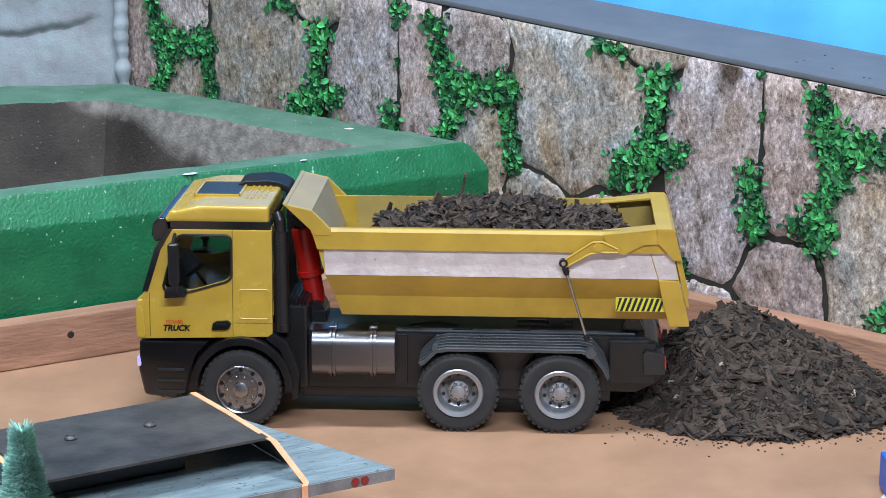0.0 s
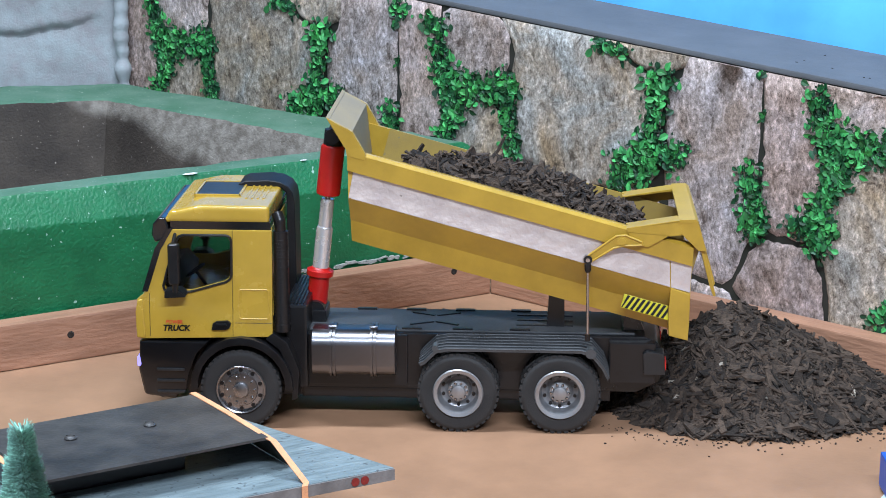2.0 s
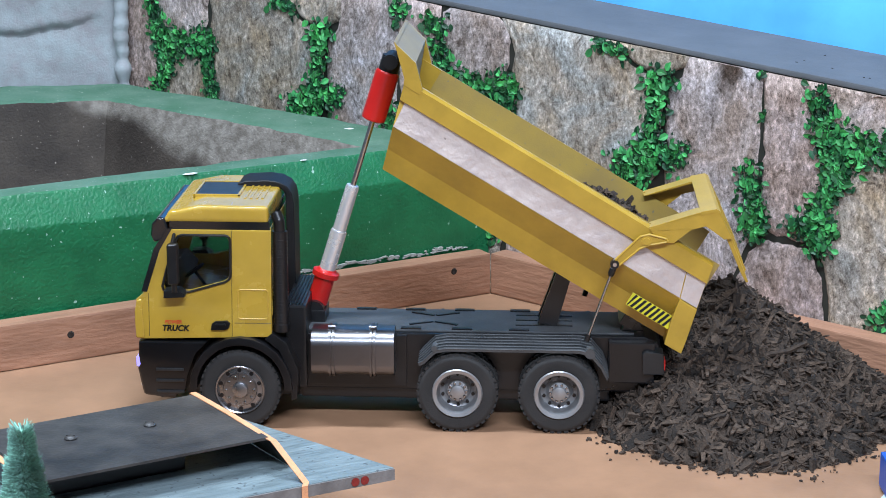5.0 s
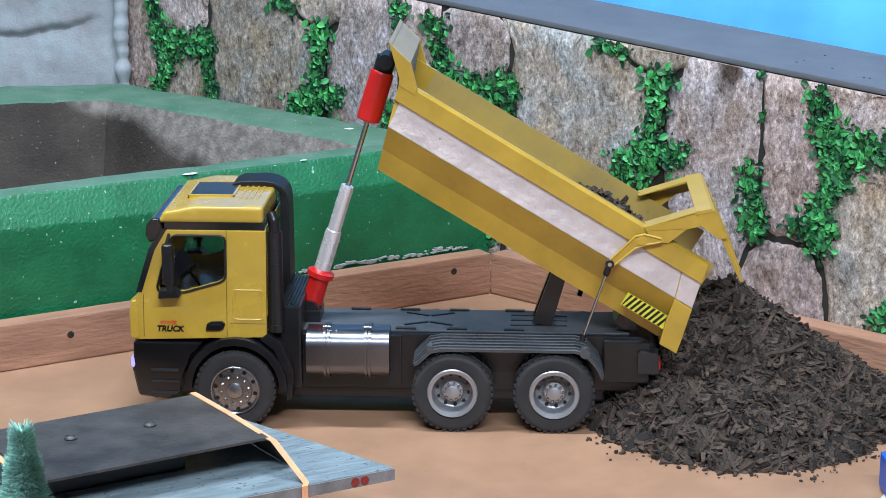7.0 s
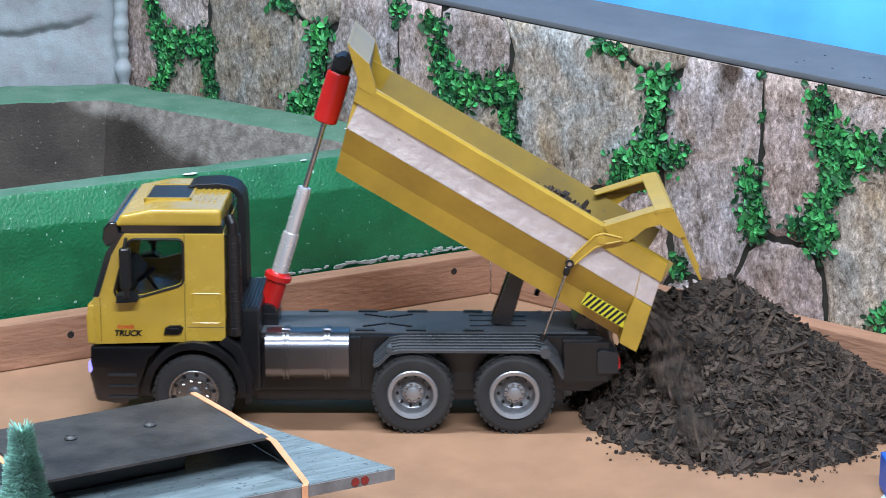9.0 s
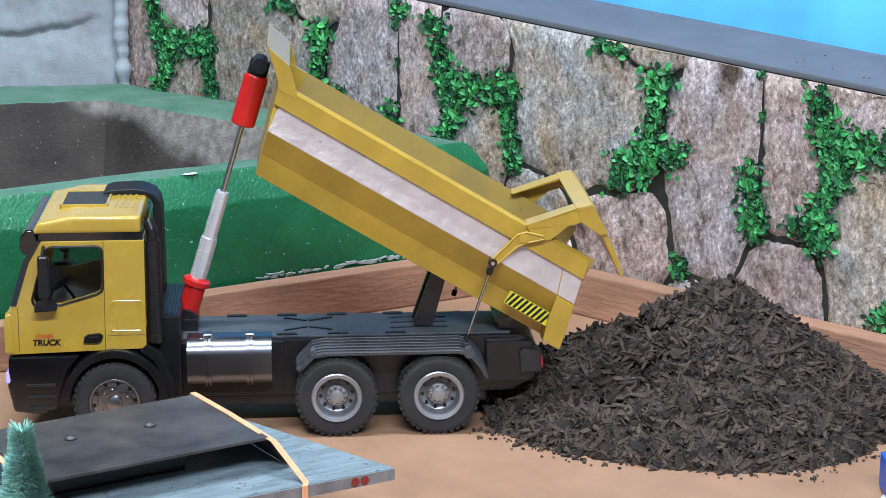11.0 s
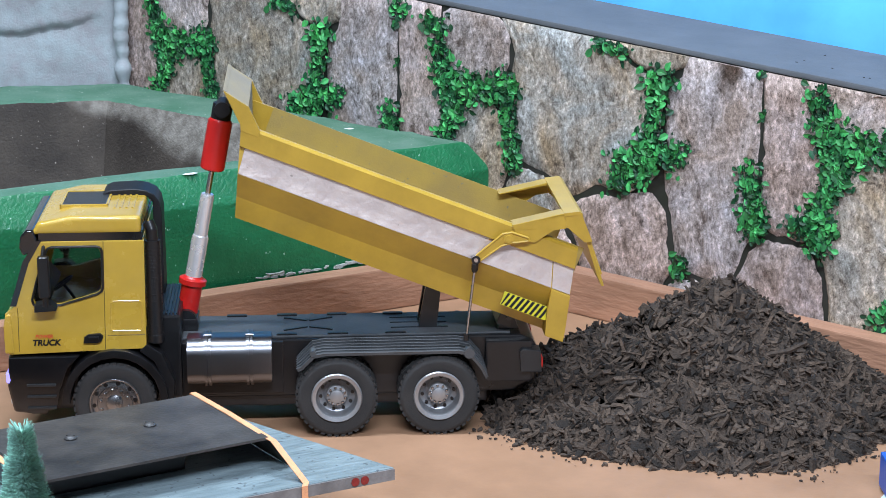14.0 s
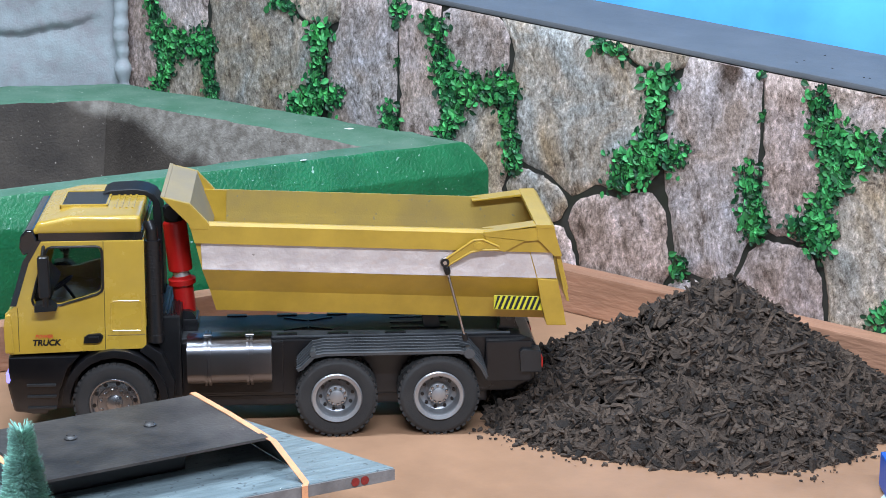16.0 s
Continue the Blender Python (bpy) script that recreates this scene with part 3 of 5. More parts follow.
def build_wheels():
    made = []
    for axle, x in enumerate(AXLES):
        for side in (0, 1):
            y = 0.012 if side == 0 else W - 0.012
            t = lathe([(0.019, -0.011), (0.0205, -0.012), (0.027, -0.0125), (0.0300, -0.0112), (0.0312, -0.009), (WHEEL_R - 0.0003, -0.007), (WHEEL_R - 0.0003, 0.007), (0.0312, 0.009), (0.0300, 0.0112), (0.027, 0.0125), (0.019, 0.011)], 56, "Y", cap=False)
            tread = bmesh.new()
            for k in range(36):
                for yy in (-0.0062, 0.0062):
                    b = box(-0.0017, 0.0017, yy - 0.0048, yy + 0.0048, WHEEL_R - 0.0026, WHEEL_R, 0)
                    add(tread, b, pose(0, 0, 0, 0, (k + (0.5 if yy > 0 else 0)) * 10.0))
            wheel = part("wheel", t, M_TYRE, truck, "black rubber tyre with block tread", smooth=True)
            wheel.location = (x, y, WHEEL_R)
            tagged(part("tread", tread, M_TYRE, wheel), "block tread", kind="stuff")
            sg = -1 if side == 0 else 1
            if axle == 0:
                prof = [(0.0198, 0.0125), (0.0191, 0.0134), (0.0181, 0.0128), (0.0176, 0.0104), (0.0136, 0.0112), (0.0130, 0.0122), (0.0082, 0.0124), (0.0062, 0.0122), (0.0058, 0.0148), (0.0036, 0.0156), (0, 0.0156)]
            else:
                prof = [(0.0198, 0.0122), (0.0190, 0.0134), (0.0162, 0.0126), (0.0152, 0.0100), (0.0142, 0.0015), (0.0105, -0.0005), (0.0085, 0.0010), (0.0080, 0.0062), (0.0055, 0.0068), (0.0052, 0.0092), (0.0030, 0.0100), (0, 0.0100)]
            rim = lathe([(r, sg * h * -1) for r, h in prof], 40, "Y", cap=False)
            r = part("rim", rim, M_RIMCHROME if axle == 0 else M_RIM, wheel, "chrome front rim" if axle == 0 else "grey metal rear rim", smooth=True)
            bolts = bmesh.new()
            for k in range(10):
                a = math.radians(36 * k)
                q, h = (0.0107, 0.0120) if axle == 0 else (0.0068, 0.0064)
                add(bolts, lathe([(0.0011, -sg * h), (0.0011, -sg * (h + 0.0014)), (0.0006, -sg * (h + 0.002))], 8, "Y"), Matrix.Translation((q * math.cos(a), 0, q * math.sin(a))))
            holes = bmesh.new()
            for k in range(10):
                a = math.radians(36 * k + 18)
                q, h, rr = (0.0157, 0.0106, 0.0017) if axle == 0 else (0.0124, 0.0012, 0.0014)
                add(holes, lathe([(rr, -sg * (h - 0.001)), (rr, -sg * (h + 0.0006))], 10, "Y"), Matrix.Translation((q * math.cos(a), 0, q * math.sin(a))))
            part("wheel_nut_ring", bolts, M_CHROME, wheel)
            part("vent_hole_ring", holes, M_BLACK, wheel)
            made.append((wheel, axle, side))
    return made


WHEELS = build_wheels()


def build_chassis():
    bm = prism([(-0.215, 0.027), (0.060, 0.027), (0.078, 0.036), (0.080, 0.060), (0.076, 0.068), (0.066, 0.0725), (-0.215, 0.0725)], 0.025, W - 0.028, 0.0015)
    part("chassis", bm, M_BLACK, truck, "matt black ladder frame")
    part("deck_plate", box(-0.205, 0.058, 0.029, W - 0.032, 0.0725, 0.0742, 0.0006), M_DUSTY, truck, "dusty dark grey frame cover plate")
    for x in (-0.165, -0.125, -0.085, -0.04):
        for y in (0.032, W - 0.035):
            part("deck_clip", box(x, x + 0.016, y - 0.002, y + 0.002, 0.0740, 0.0755, 0.0004), M_BLACK, truck)
    for x, y, a in ((-0.11, 0.047, 25), (-0.11, 0.073, -25), (-0.09, 0.047, -25), (-0.09, 0.073, 25)):
        o = part("deck_rib", box(-0.01, 0.01, -0.0012, 0.0012, 0.0740, 0.0752, 0.0003), M_BLACK, truck)
        o.matrix_basis = pose(x, y, 0, 0, 0, a)
    for y in (0.046, 0.06, 0.074):
        part("deck_slot", box(-0.035, 0.01, y - 0.0015, y + 0.0015, 0.0740, 0.0750, 0.0003), M_BLACK, truck)
    part("side_skirt", box(-0.206, -0.120, 0.022, 0.026, 0.030, 0.0715, 0.0008), M_BLACK, truck)
    part("side_skirt", box(0.038, 0.074, 0.016, 0.026, 0.037, 0.0700, 0.0012), M_BLACK, truck)
    # black slab added below the frame to stand for the shadow under the truck
    part("underside_shade_block", box(-0.205, 0.04, 0.03, W - 0.03, 0.017, 0.027, 0.002), M_BLACK, truck, "added black block for the shade under the frame")
    for x in AXLES:
        part("axle", rod((x, 0.02, WHEEL_R), (x, W - 0.02, WHEEL_R), 0.006), M_BLACK, truck)
    # storage steps behind the cab
    bb = part("battery_box", box(-0.215, -0.198, 0.014, W - 0.014, 0.030, 0.097, 0.002), M_BLACK, truck, "ribbed black box behind the cab")
    for k in range(6):
        part("box_rib", box(-0.2145 + 0.0026 * k, -0.2135 + 0.0026 * k, 0.016, W - 0.016, 0.0968, 0.0982), M_BLACK, bb)
    # rear end
    for y0 in (0.012, W - 0.028):
        part("tail_lamp_box", prism([(0.064, 0.0625), (0.0665, 0.0645), (0.0805, 0.0630), (0.0815, 0.0455), (0.065, 0.0455)], y0, y0 + 0.016, 0.001), M_FRAME, truck)
        part("tail_lamp", box(0.0813, 0.0823, y0 + 0.002, y0 + 0.014, 0.049, 0.057, 0.0004), M_TAIL, truck, "small glowing red tail lamp")
    part("rear_bumper", box(0.073, 0.079, 0.028, W - 0.028, 0.040, 0.050, 0.001), M_BLACK, truck)
    part("body_prop", prism([(0.048, 0.074), (0.066, 0.074), (0.062, 0.083), (0.052, 0.083)], 0.035, 0.045, 0.001), M_BLACK, truck)
    # fuel tank with straps
    def tank_shell(x0, x1, grow):
        loop = []
        for cy, cz, a0 in ((0.0170, 0.0675, 90), (0.0170, 0.0525, 180)):
            for k in range(9):
                t = math.radians(a0 + 90 * k / 8)
                loop.append((cy + (0.0140 + grow) * math.cos(t), cz + (0.0112 + grow) * math.sin(t)))
        loop += [(0.0270, 0.0413 - grow), (0.0270, 0.0787 + grow)]
        bm = prism(loop, x0, x1)
        for v in bm.verts:
            v.co = Vector((v.co.y, v.co.x, v.co.z))
        return bm

    tank = tank_shell(-0.1934, -0.1287, 0.0)
    tk = part("fuel_tank", tank, M_TANK, truck, "dull chrome fuel tank with two straps", smooth=True)
    for x in (-0.1775, -0.1455):
        b = tank_shell(x - 0.0024, x - 0.0005, 0.0017)
        add(b, tank_shell(x + 0.0005, x + 0.0024, 0.0017))
        add(b, lathe([(0.0016, -0.003), (0.0016, 0.003)], 10, "X"), Matrix.Translation((x, 0.012, 0.0806)))
        part("tank_strap", b, M_TANK, tk, smooth=True)
    part("side_tank", box(-0.1934, -0.1287, W - 0.026, W - 0.006, 0.0415, 0.066, 0.005), M_FRAME, truck)
    # rear mudguards in ribs
    for side in (0, 1):
        pts = [(-0.1096, 0.0590), (-0.1060, 0.0645), (-0.0970, 0.0735), (-0.088, 0.0752), (0.016, 0.0752), (0.0245, 0.0730), (0.0330, 0.0630), (0.0378, 0.0495)]
        inner = [(x + (0.001 if i < 4 else -0.001), z - 0.0022) for i, (x, z) in enumerate(pts)]
        bm = bmesh.new()
        # stepped ribs that rise towards the frame
        strips = []
        for k in range(6):
            dz = -0.0072 + 0.0010 * k
            up = [(x, z + dz * (0.45 if i in (0, 7) else 1.0)) for i, (x, z) in enumerate(pts)]
            low = [(x, z + dz * (0.45 if i in (0, 7) else 1.0)) for i, (x, z) in enumerate(inner)]
            strip = prism(up + low[::-1], 0.0045 * k, 0.0045 * k + (0.0030 if k % 2 else 0.0046), 0.0)
            strips.append(add(strip, swept([(x, 0.0045 * k + 0.0004, z) for x, z in up], 0.0007, 8)))
        bm = strips[0]
        add(bm, rod((-0.097, -0.001, 0.0680), (-0.097, 0.010, 0.0680), 0.0024))
        add(bm, rod((0.0235, -0.002, 0.066), (0.0235, 0.008, 0.066), 0.0040))

        def placed(one):
            if side:
                one = mirror_y(one)
                one.transform(Matrix.Translation((0, 0, -0.005)))
            return one

        guard = part("rear_mudguard", placed(bm), M_GUARD, truck, "ribbed dark grey plastic mudguard", smooth=True)
        for one in strips[1:]:
            part("rib", placed(one), M_GUARD, guard, smooth=True)


M_GUARD = material("satin_grey_plastic", (0.060, 0.064, 0.068), 0.3, 0.1, 0.2, 40, 0.05, 700)
M_TAIL = material("red_lamp", (0.5, 0.02, 0.015), 0.3, emit=0.06)
M_HEAD = material("blue_white_headlamp", (0.30, 0.26, 1.0), 0.2, emit=1.1)
M_LENS = material("clear_lens", (0.55, 0.56, 0.58), 0.1, 0.2)
build_chassis()


def build_cab():
    # body shell: side profile drawn across the width, edges rounded
    prof = [(-0.3275, 0.0760), (-0.2235, 0.0790), (-0.2225, 0.1642), (-0.3000, 0.1642), (-0.3120, 0.1480), (-0.3230, 0.1130), (-0.3290, 0.1080), (-0.3300, 0.090)]
    win = [(-0.3065, 0.1200), (-0.3030, 0.1330), (-0.2955, 0.1550), (-0.2940, 0.1578), (-0.2910, 0.1590), (-0.2590, 0.1590), (-0.2564, 0.1580), (-0.2553, 0.1553), (-0.2556, 0.1290), (-0.2568, 0.1258), (-0.2600, 0.1236), (-0.2860, 0.1160), (-0.3030, 0.1158), (-0.3056, 0.1168)]

    def side_panel(y0, y1):
        bm = bmesh.new()
        for loop in (prof, win):
            vs = [bm.verts.new((x, y0, z)) for x, z in loop]
            for i in range(len(vs)):
                bm.edges.new((vs[i], vs[(i + 1) % len(vs)]))
        bmesh.ops.triangle_fill(bm, edges=bm.edges[:], use_beauty=True)
        bmesh.ops.dissolve_limit(bm, angle_limit=0.01, verts=bm.verts[:], edges=bm.edges[:])
        ex = bmesh.ops.extrude_face_region(bm, geom=bm.faces[:])
        bmesh.ops.translate(bm, verts=[v for v in ex["geom"] if isinstance(v, bmesh.types.BMVert)], vec=(0, y1 - y0, 0))
        bmesh.ops.recalc_face_normals(bm, faces=bm.faces)
        return bevelled(bm, 0.0011, 2)

    cab_bm = side_panel(0.002, 0.007)
    add(cab_bm, side_panel(W - 0.007, W - 0.002))
    add(cab_bm, prism([(-0.3270, 0.0762), (-0.2240, 0.0790), (-0.2240, 0.1000), (-0.3225, 0.1110), (-0.3280, 0.1070), (-0.3290, 0.0900)], 0.0065, W - 0.0065, 0.0008))
    add(cab_bm, box(-0.2280, -0.2230, 0.0065, W - 0.0065, 0.0950, 0.1655, 0.0008))
    add(cab_bm, box(-0.3000, -0.2240, 0.0065, W - 0.0065, 0.1605, 0.1640, 0.0008))
    cab = part("cab_body", cab_bm, M_YELLOW, truck, "glossy yellow cab body", smooth=True)
    for y in (0.022, W - 0.052):
        st = box(-0.262, -0.240, y, y + 0.030, 0.098, 0.118, 0.004)
        add(st, box(-0.246, -0.238, y, y + 0.030, 0.112, 0.152, 0.003))
        add(st, box(-0.245, -0.239, y + 0.008, y + 0.022, 0.150, 0.160, 0.002))
        part("cab_seat", st, M_SEAT, cab, "dark grey cab seat", smooth=True)
    sw = lathe([(0.0085, -0.0008), (0.0095, 0.0), (0.0085, 0.0008)], 24, "Z", cap=False)
    add(sw, rod((0, 0, 0), (0, 0, -0.02), 0.0012))
    add(sw, box(-0.0085, 0.0085, -0.0008, 0.0008, -0.0006, 0.0006))
    part("steering_wheel", sw, M_BLACK, cab, "black steering wheel").matrix_basis = Matrix.Translation((-0.288, 0.032, 0.124)) @ pose(0, 0, 0, 0, -35)
    part("dashboard", prism([(-0.3190, 0.1080), (-0.3180, 0.1200), (-0.3080, 0.1220), (-0.2990, 0.1120), (-0.2990, 0.1080)], 0.008, W - 0.008, 0.002), M_SEAT, cab)
    roof = prism([(-0.3075, 0.1690), (-0.2245, 0.1690), (-0.2245, 0.1826), (-0.2780, 0.1828), (-0.3015, 0.1782)], 0.003, W - 0.003, 0.0062, 6)
    for k in range(4):
        add(roof, box(-0.2470 + 0.0045 * k, -0.2450 + 0.0045 * k, 0.03, W - 0.03, 0.1805, 0.1834, 0.0006))
    rf = part("cab_roof", roof, M_YELLOW, truck, "rounded yellow cab roof", smooth=True)
    hatch = part("roof_hatch", box(-0.2865, -0.2535, 0.040, W - 0.034, 0.1790, 0.1836, 0.0008), M_FRAME, rf, "dark grey roof hatch")
    rim = box(-0.2885, -0.2865, 0.038, W - 0.032, 0.1800, 0.1841, 0.0006)
    for b in ((-0.2535, -0.2515, 0.038, W - 0.032), (-0.2885, -0.2515, 0.038, 0.040), (-0.2885, -0.2515, W - 0.034, W - 0.032)):
        add(rim, box(*b, 0.1800, 0.1841, 0.0006))
    part("hatch_frame", rim, M_YELLOW, hatch)
    part("roof_gap", box(-0.3010, -0.2235, 0.0032, W - 0.0032, 0.1630, 0.1705), M_GLOSS, truck, "black gap below the roof")
    # windscreen and visor
    wsp = [(-0.3245, 0.1145), (-0.3135, 0.1490), (-0.3030, 0.1650), (-0.2990, 0.1650), (-0.3090, 0.1480), (-0.3200, 0.1145)]
    wf = part("windscreen_pillar", prism(wsp, 0.0012, 0.0085, 0.0), M_GLOSS, truck, "gloss black windscreen pillar", smooth=True)
    part("windscreen_pillar", prism(wsp, W - 0.0085, W - 0.0012, 0.0), M_GLOSS, truck, "gloss black windscreen pillar", smooth=True)
    part("windscreen", prism([(-0.3240, 0.1145), (-0.3130, 0.1490), (-0.3028, 0.1650), (-0.3018, 0.1650), (-0.3120, 0.1490), (-0.3230, 0.1145)], 0.0085, W - 0.0085), M_GLASS, wf, "clear tinted windscreen")
    part("sun_visor", prism([(-0.3130, 0.1540), (-0.3155, 0.1600), (-0.3145, 0.1685), (-0.3100, 0.1735), (-0.3045, 0.1735), (-0.3020, 0.1650), (-0.3065, 0.1560)], 0.001, W - 0.001, 0.0022, 3), M_GLOSS, truck, "gloss black sun visor", smooth=True)
    for side in (0, 1):
        def sided(bm):
            return mirror_y(bm) if side else bm
        pane = part("side_window", sided(prism(win, 0.0042, 0.0050, 0.0)), M_GLASS, truck, "dark tinted side window")
        cx, cz = sum(p[0] for p in win) / len(win), sum(p[1] for p in win) / len(win)
        edge = bmesh.new()
        grown = [(cx + (x - cx) * 1.05, cz + (z - cz) * 1.05) for x, z in win]
        for i in range(len(grown)):
            a, b = grown[i], grown[(i + 1) % len(grown)]
            add(edge, rod((a[0], 0.0014, a[1]), (b[0], 0.0014, b[1]), 0.0010, 8))
        part("window_seal", sided(edge), M_BLACK, pane)
        # door seams
        for a, b in (((-0.2530, 0.1640), (-0.2545, 0.0790)), ((-0.3190, 0.1130), (-0.3195, 0.0785)), ((-0.2525, 0.0900), (-0.2240, 0.0900))):
            part("door_seam", sided(rod((a[0], 0.0022, a[1]), (b[0], 0.0022, b[1]), 0.00036, 6)), M_SEAM, cab)
        flap = bmesh.new()
        loop = [(-0.2495, 0.0950), (-0.2490, 0.1155), (-0.2475, 0.1170), (-0.2275, 0.1170), (-0.2260, 0.1155), (-0.2262, 0.0950), (-0.2275, 0.0935), (-0.2480, 0.0935)]
        for i in range(8):
            a, b = loop[i], loop[(i + 1) % 8]
            add(flap, rod((a[0], 0.0021, a[1]), (b[0], 0.0021, b[1]), 0.0006, 6))
        part("side_flap", sided(flap), M_YELLOW, cab)
        h = prism([(-0.2710, 0.0845), (-0.2700, 0.0895), (-0.2670, 0.0915), (-0.2580, 0.0920), (-0.2555, 0.0900), (-0.2570, 0.0860), (-0.2600, 0.0845)], -0.0002, 0.004, 0.0008)
        add(h, box(-0.267, -0.259, -0.0018, 0.0, 0.0880, 0.0900, 0.0006))
        part("door_handle", sided(h), M_BLACK, cab, "black door handle", smooth=True)
        # mirror on its arm
        mir = box(-0.3010, -0.2925, -0.0130, -0.0060, 0.1240, 0.1560, 0.0025, 3)
        add(mir, prism([(-0.3055, 0.1120), (-0.2890, 0.1130), (-0.2885, 0.1150), (-0.2940, 0.1190), (-0.3050, 0.1180)], -0.009, 0.004, 0.0015))
        add(mir, rod((-0.2965, -0.009, 0.117), (-0.2965, -0.009, 0.125), 0.0022))
        add(mir, rod((-0.2975, -0.008, 0.155), (-0.2975, 0.003, 0.1605), 0.0014))
        part("wing_mirror", sided(mir), M_BLACK, truck, "black wing mirror on an arm", smooth=True)
        # front wheel arch, step, bumper side
        arch = []
        for k in range(13):
            a = math.radians(182 - k * 15.3)
            arch.append((AXLES[0] + 0.0405 * math.cos(a) + 0.001, 0.0335 + 0.0415 * math.sin(a)))
        inn = [(AXLES[0] + (x - AXLES[0]) * 0.85, 0.0335 + (z - 0.0335) * 0.85) for x, z in arch]
        part("front_mudguard", sided(prism(arch + inn[::-1], -0.003, 0.026, 0.0012)), M_BLACK, truck, "black front wheel arch", smooth=True)
        part("arch_corner", sided(prism([(-0.2230, 0.0780), (-0.2120, 0.0700), (-0.2030, 0.0480), (-0.2045, 0.0250), (-0.2090, 0.0230), (-0.2095, 0.0450), (-0.2180, 0.0640), (-0.2290, 0.0730)], 0.0005, 0.028, 0.001)), M_BLACK, truck, smooth=True)
        part("bumper_side", sided(prism([(-0.3280, 0.0700), (-0.3290, 0.0480), (-0.3225, 0.0280), (-0.3110, 0.0240), (-0.2930, 0.0280), (-0.2905, 0.0420), (-0.2840, 0.0600), (-0.2740, 0.0700)], 0.0005, 0.030, 0.0018)), M_GLOSS, truck, "gloss black bumper side", smooth=True)
        st = bmesh.new()
        for k in range(3):
            add(st, box(-0.3150, -0.2930, -0.001, 0.004, 0.0285 + 0.009 * k, 0.0305 + 0.009 * k, 0.0005))
        part("cab_step", sided(st), M_FRAME, truck)
        part("headlamp", sided(prism([(-0.3302, 0.0500), (-0.3304, 0.0570), (-0.3280, 0.0576), (-0.3270, 0.0515), (-0.3282, 0.0492)], 0.0002, 0.016, 0.0006)), M_HEAD, truck, "lit blue white headlamp")
        part("fog_lamp", sided(lathe([(0.0, -0.003), (0.0026, -0.0025), (0.0032, 0.0), (0.0032, 0.004)], 14, "X")), M_LENS, truck).location = (-0.3270, 0.0 if not side else 0.0, 0.0)
    for f in [o for o in truck.children if o.name.startswith("fog_lamp")]:
        f.location = (-0.3262, 0.012 if f.name == "fog_lamp" else -0.012, 0.0320)
    part("bumper", prism([(-0.3280, 0.0700), (-0.3300, 0.0460), (-0.3260, 0.0250), (-0.3000, 0.0220), (-0.3000, 0.0700)], 0.003, W - 0.003, 0.004, 3), M_GLOSS, truck, "gloss black front bumper", smooth=True)
    part("corner_panel", prism([(-0.3300, 0.0770), (-0.3304, 0.0980), (-0.3286, 0.1075), (-0.3245, 0.1085), (-0.3230, 0.0770)], 0.0005, W - 0.0005, 0.0022, 3), M_YELLOW, truck, smooth=True)
    # badge
    cu = bpy.data.curves.new("badge_text", "FONT")
    for text, z, size, mat in (("TRUCK", 0.0832, 0.0064, M_BLACK), ("POWER", 0.0890, 0.0038, M_BADGE)):
        cu = bpy.data.curves.new("badge_text", "FONT")
        cu.body, cu.size, cu.extrude, cu.shear, cu.offset = text, size, 0.0001, 0.2, size * 0.04
        tmp = new("badge_text", cu)
        me = bpy.data.meshes.new_from_object(tmp.evaluated_get(bpy.context.evaluated_depsgraph_get()))
        bpy.data.objects.remove(tmp)
        me.materials.append(mat)
        ob = new("badge", me)
        ob.parent = cab
        ob.matrix_basis = Matrix.Translation((-0.3095 + (0.0025 if text == "POWER" else 0), 0.0016, z)) @ pose(0, 0, 0, 90)
    # black block added to shut out the lit table and darken the arches
    part("arch_shade_block", box(-0.297, -0.204, 0.031, W - 0.031, 0.018, 0.0755, 0.002), M_BLACK, truck, "added black block for the shade inside the wheel arches")
    # exhaust stack with a perforated guard, air intake arch
    ex = bmesh.new()
    add(ex, rod((-0.2165, 0.009, 0.078), (-0.2165, 0.009, 0.158), 0.0058, 20))
    add(ex, swept([(-0.2165, 0.009, 0.155), (-0.2170, 0.009, 0.166), (-0.2195, 0.011, 0.172)], 0.0045))
    add(ex, lathe([(0.0064, 0), (0.0064, 0.006)], 20, "Z"), Matrix.Translation((-0.2165, 0.009, 0.078)))
    stack = part("exhaust_pipe", ex, M_BLACK, truck, "black exhaust pipe in a perforated guard", smooth=True)
    dots = bmesh.new()
    for i in range(26):
        for k in range(9):
            a = math.radians(180 + 20 * k + (10 if i % 2 else 0))
            add(dots, box(-0.00042, 0.00042, -0.00042, 0.00042, -0.00042, 0.00042), Matrix.Translation((-0.2165 + 0.0056 * math.cos(a), 0.009 + 0.0056 * math.sin(a), 0.084 + 0.0027 * i)) @ pose(0, 0, 0, 0, 45, math.degrees(a)))
    part("guard_mesh", dots, M_SATIN, stack)
    bm = bmesh.new()
    add(bm, prism([(-0.2600, 0.1815), (-0.2585, 0.1845), (-0.2530, 0.1868), (-0.2350, 0.1876), (-0.2260, 0.1864), (-0.2190, 0.1828), (-0.2152, 0.1770), (-0.2138, 0.1690), (-0.2132, 0.0800), (-0.2205, 0.0800), (-0.2205, 0.1770), (-0.2250, 0.1815)], 0.074, 0.106, 0.0016, 3))
    part("air_intake", bm, M_SATIN, truck, "black air intake tower behind the cab", smooth=True)


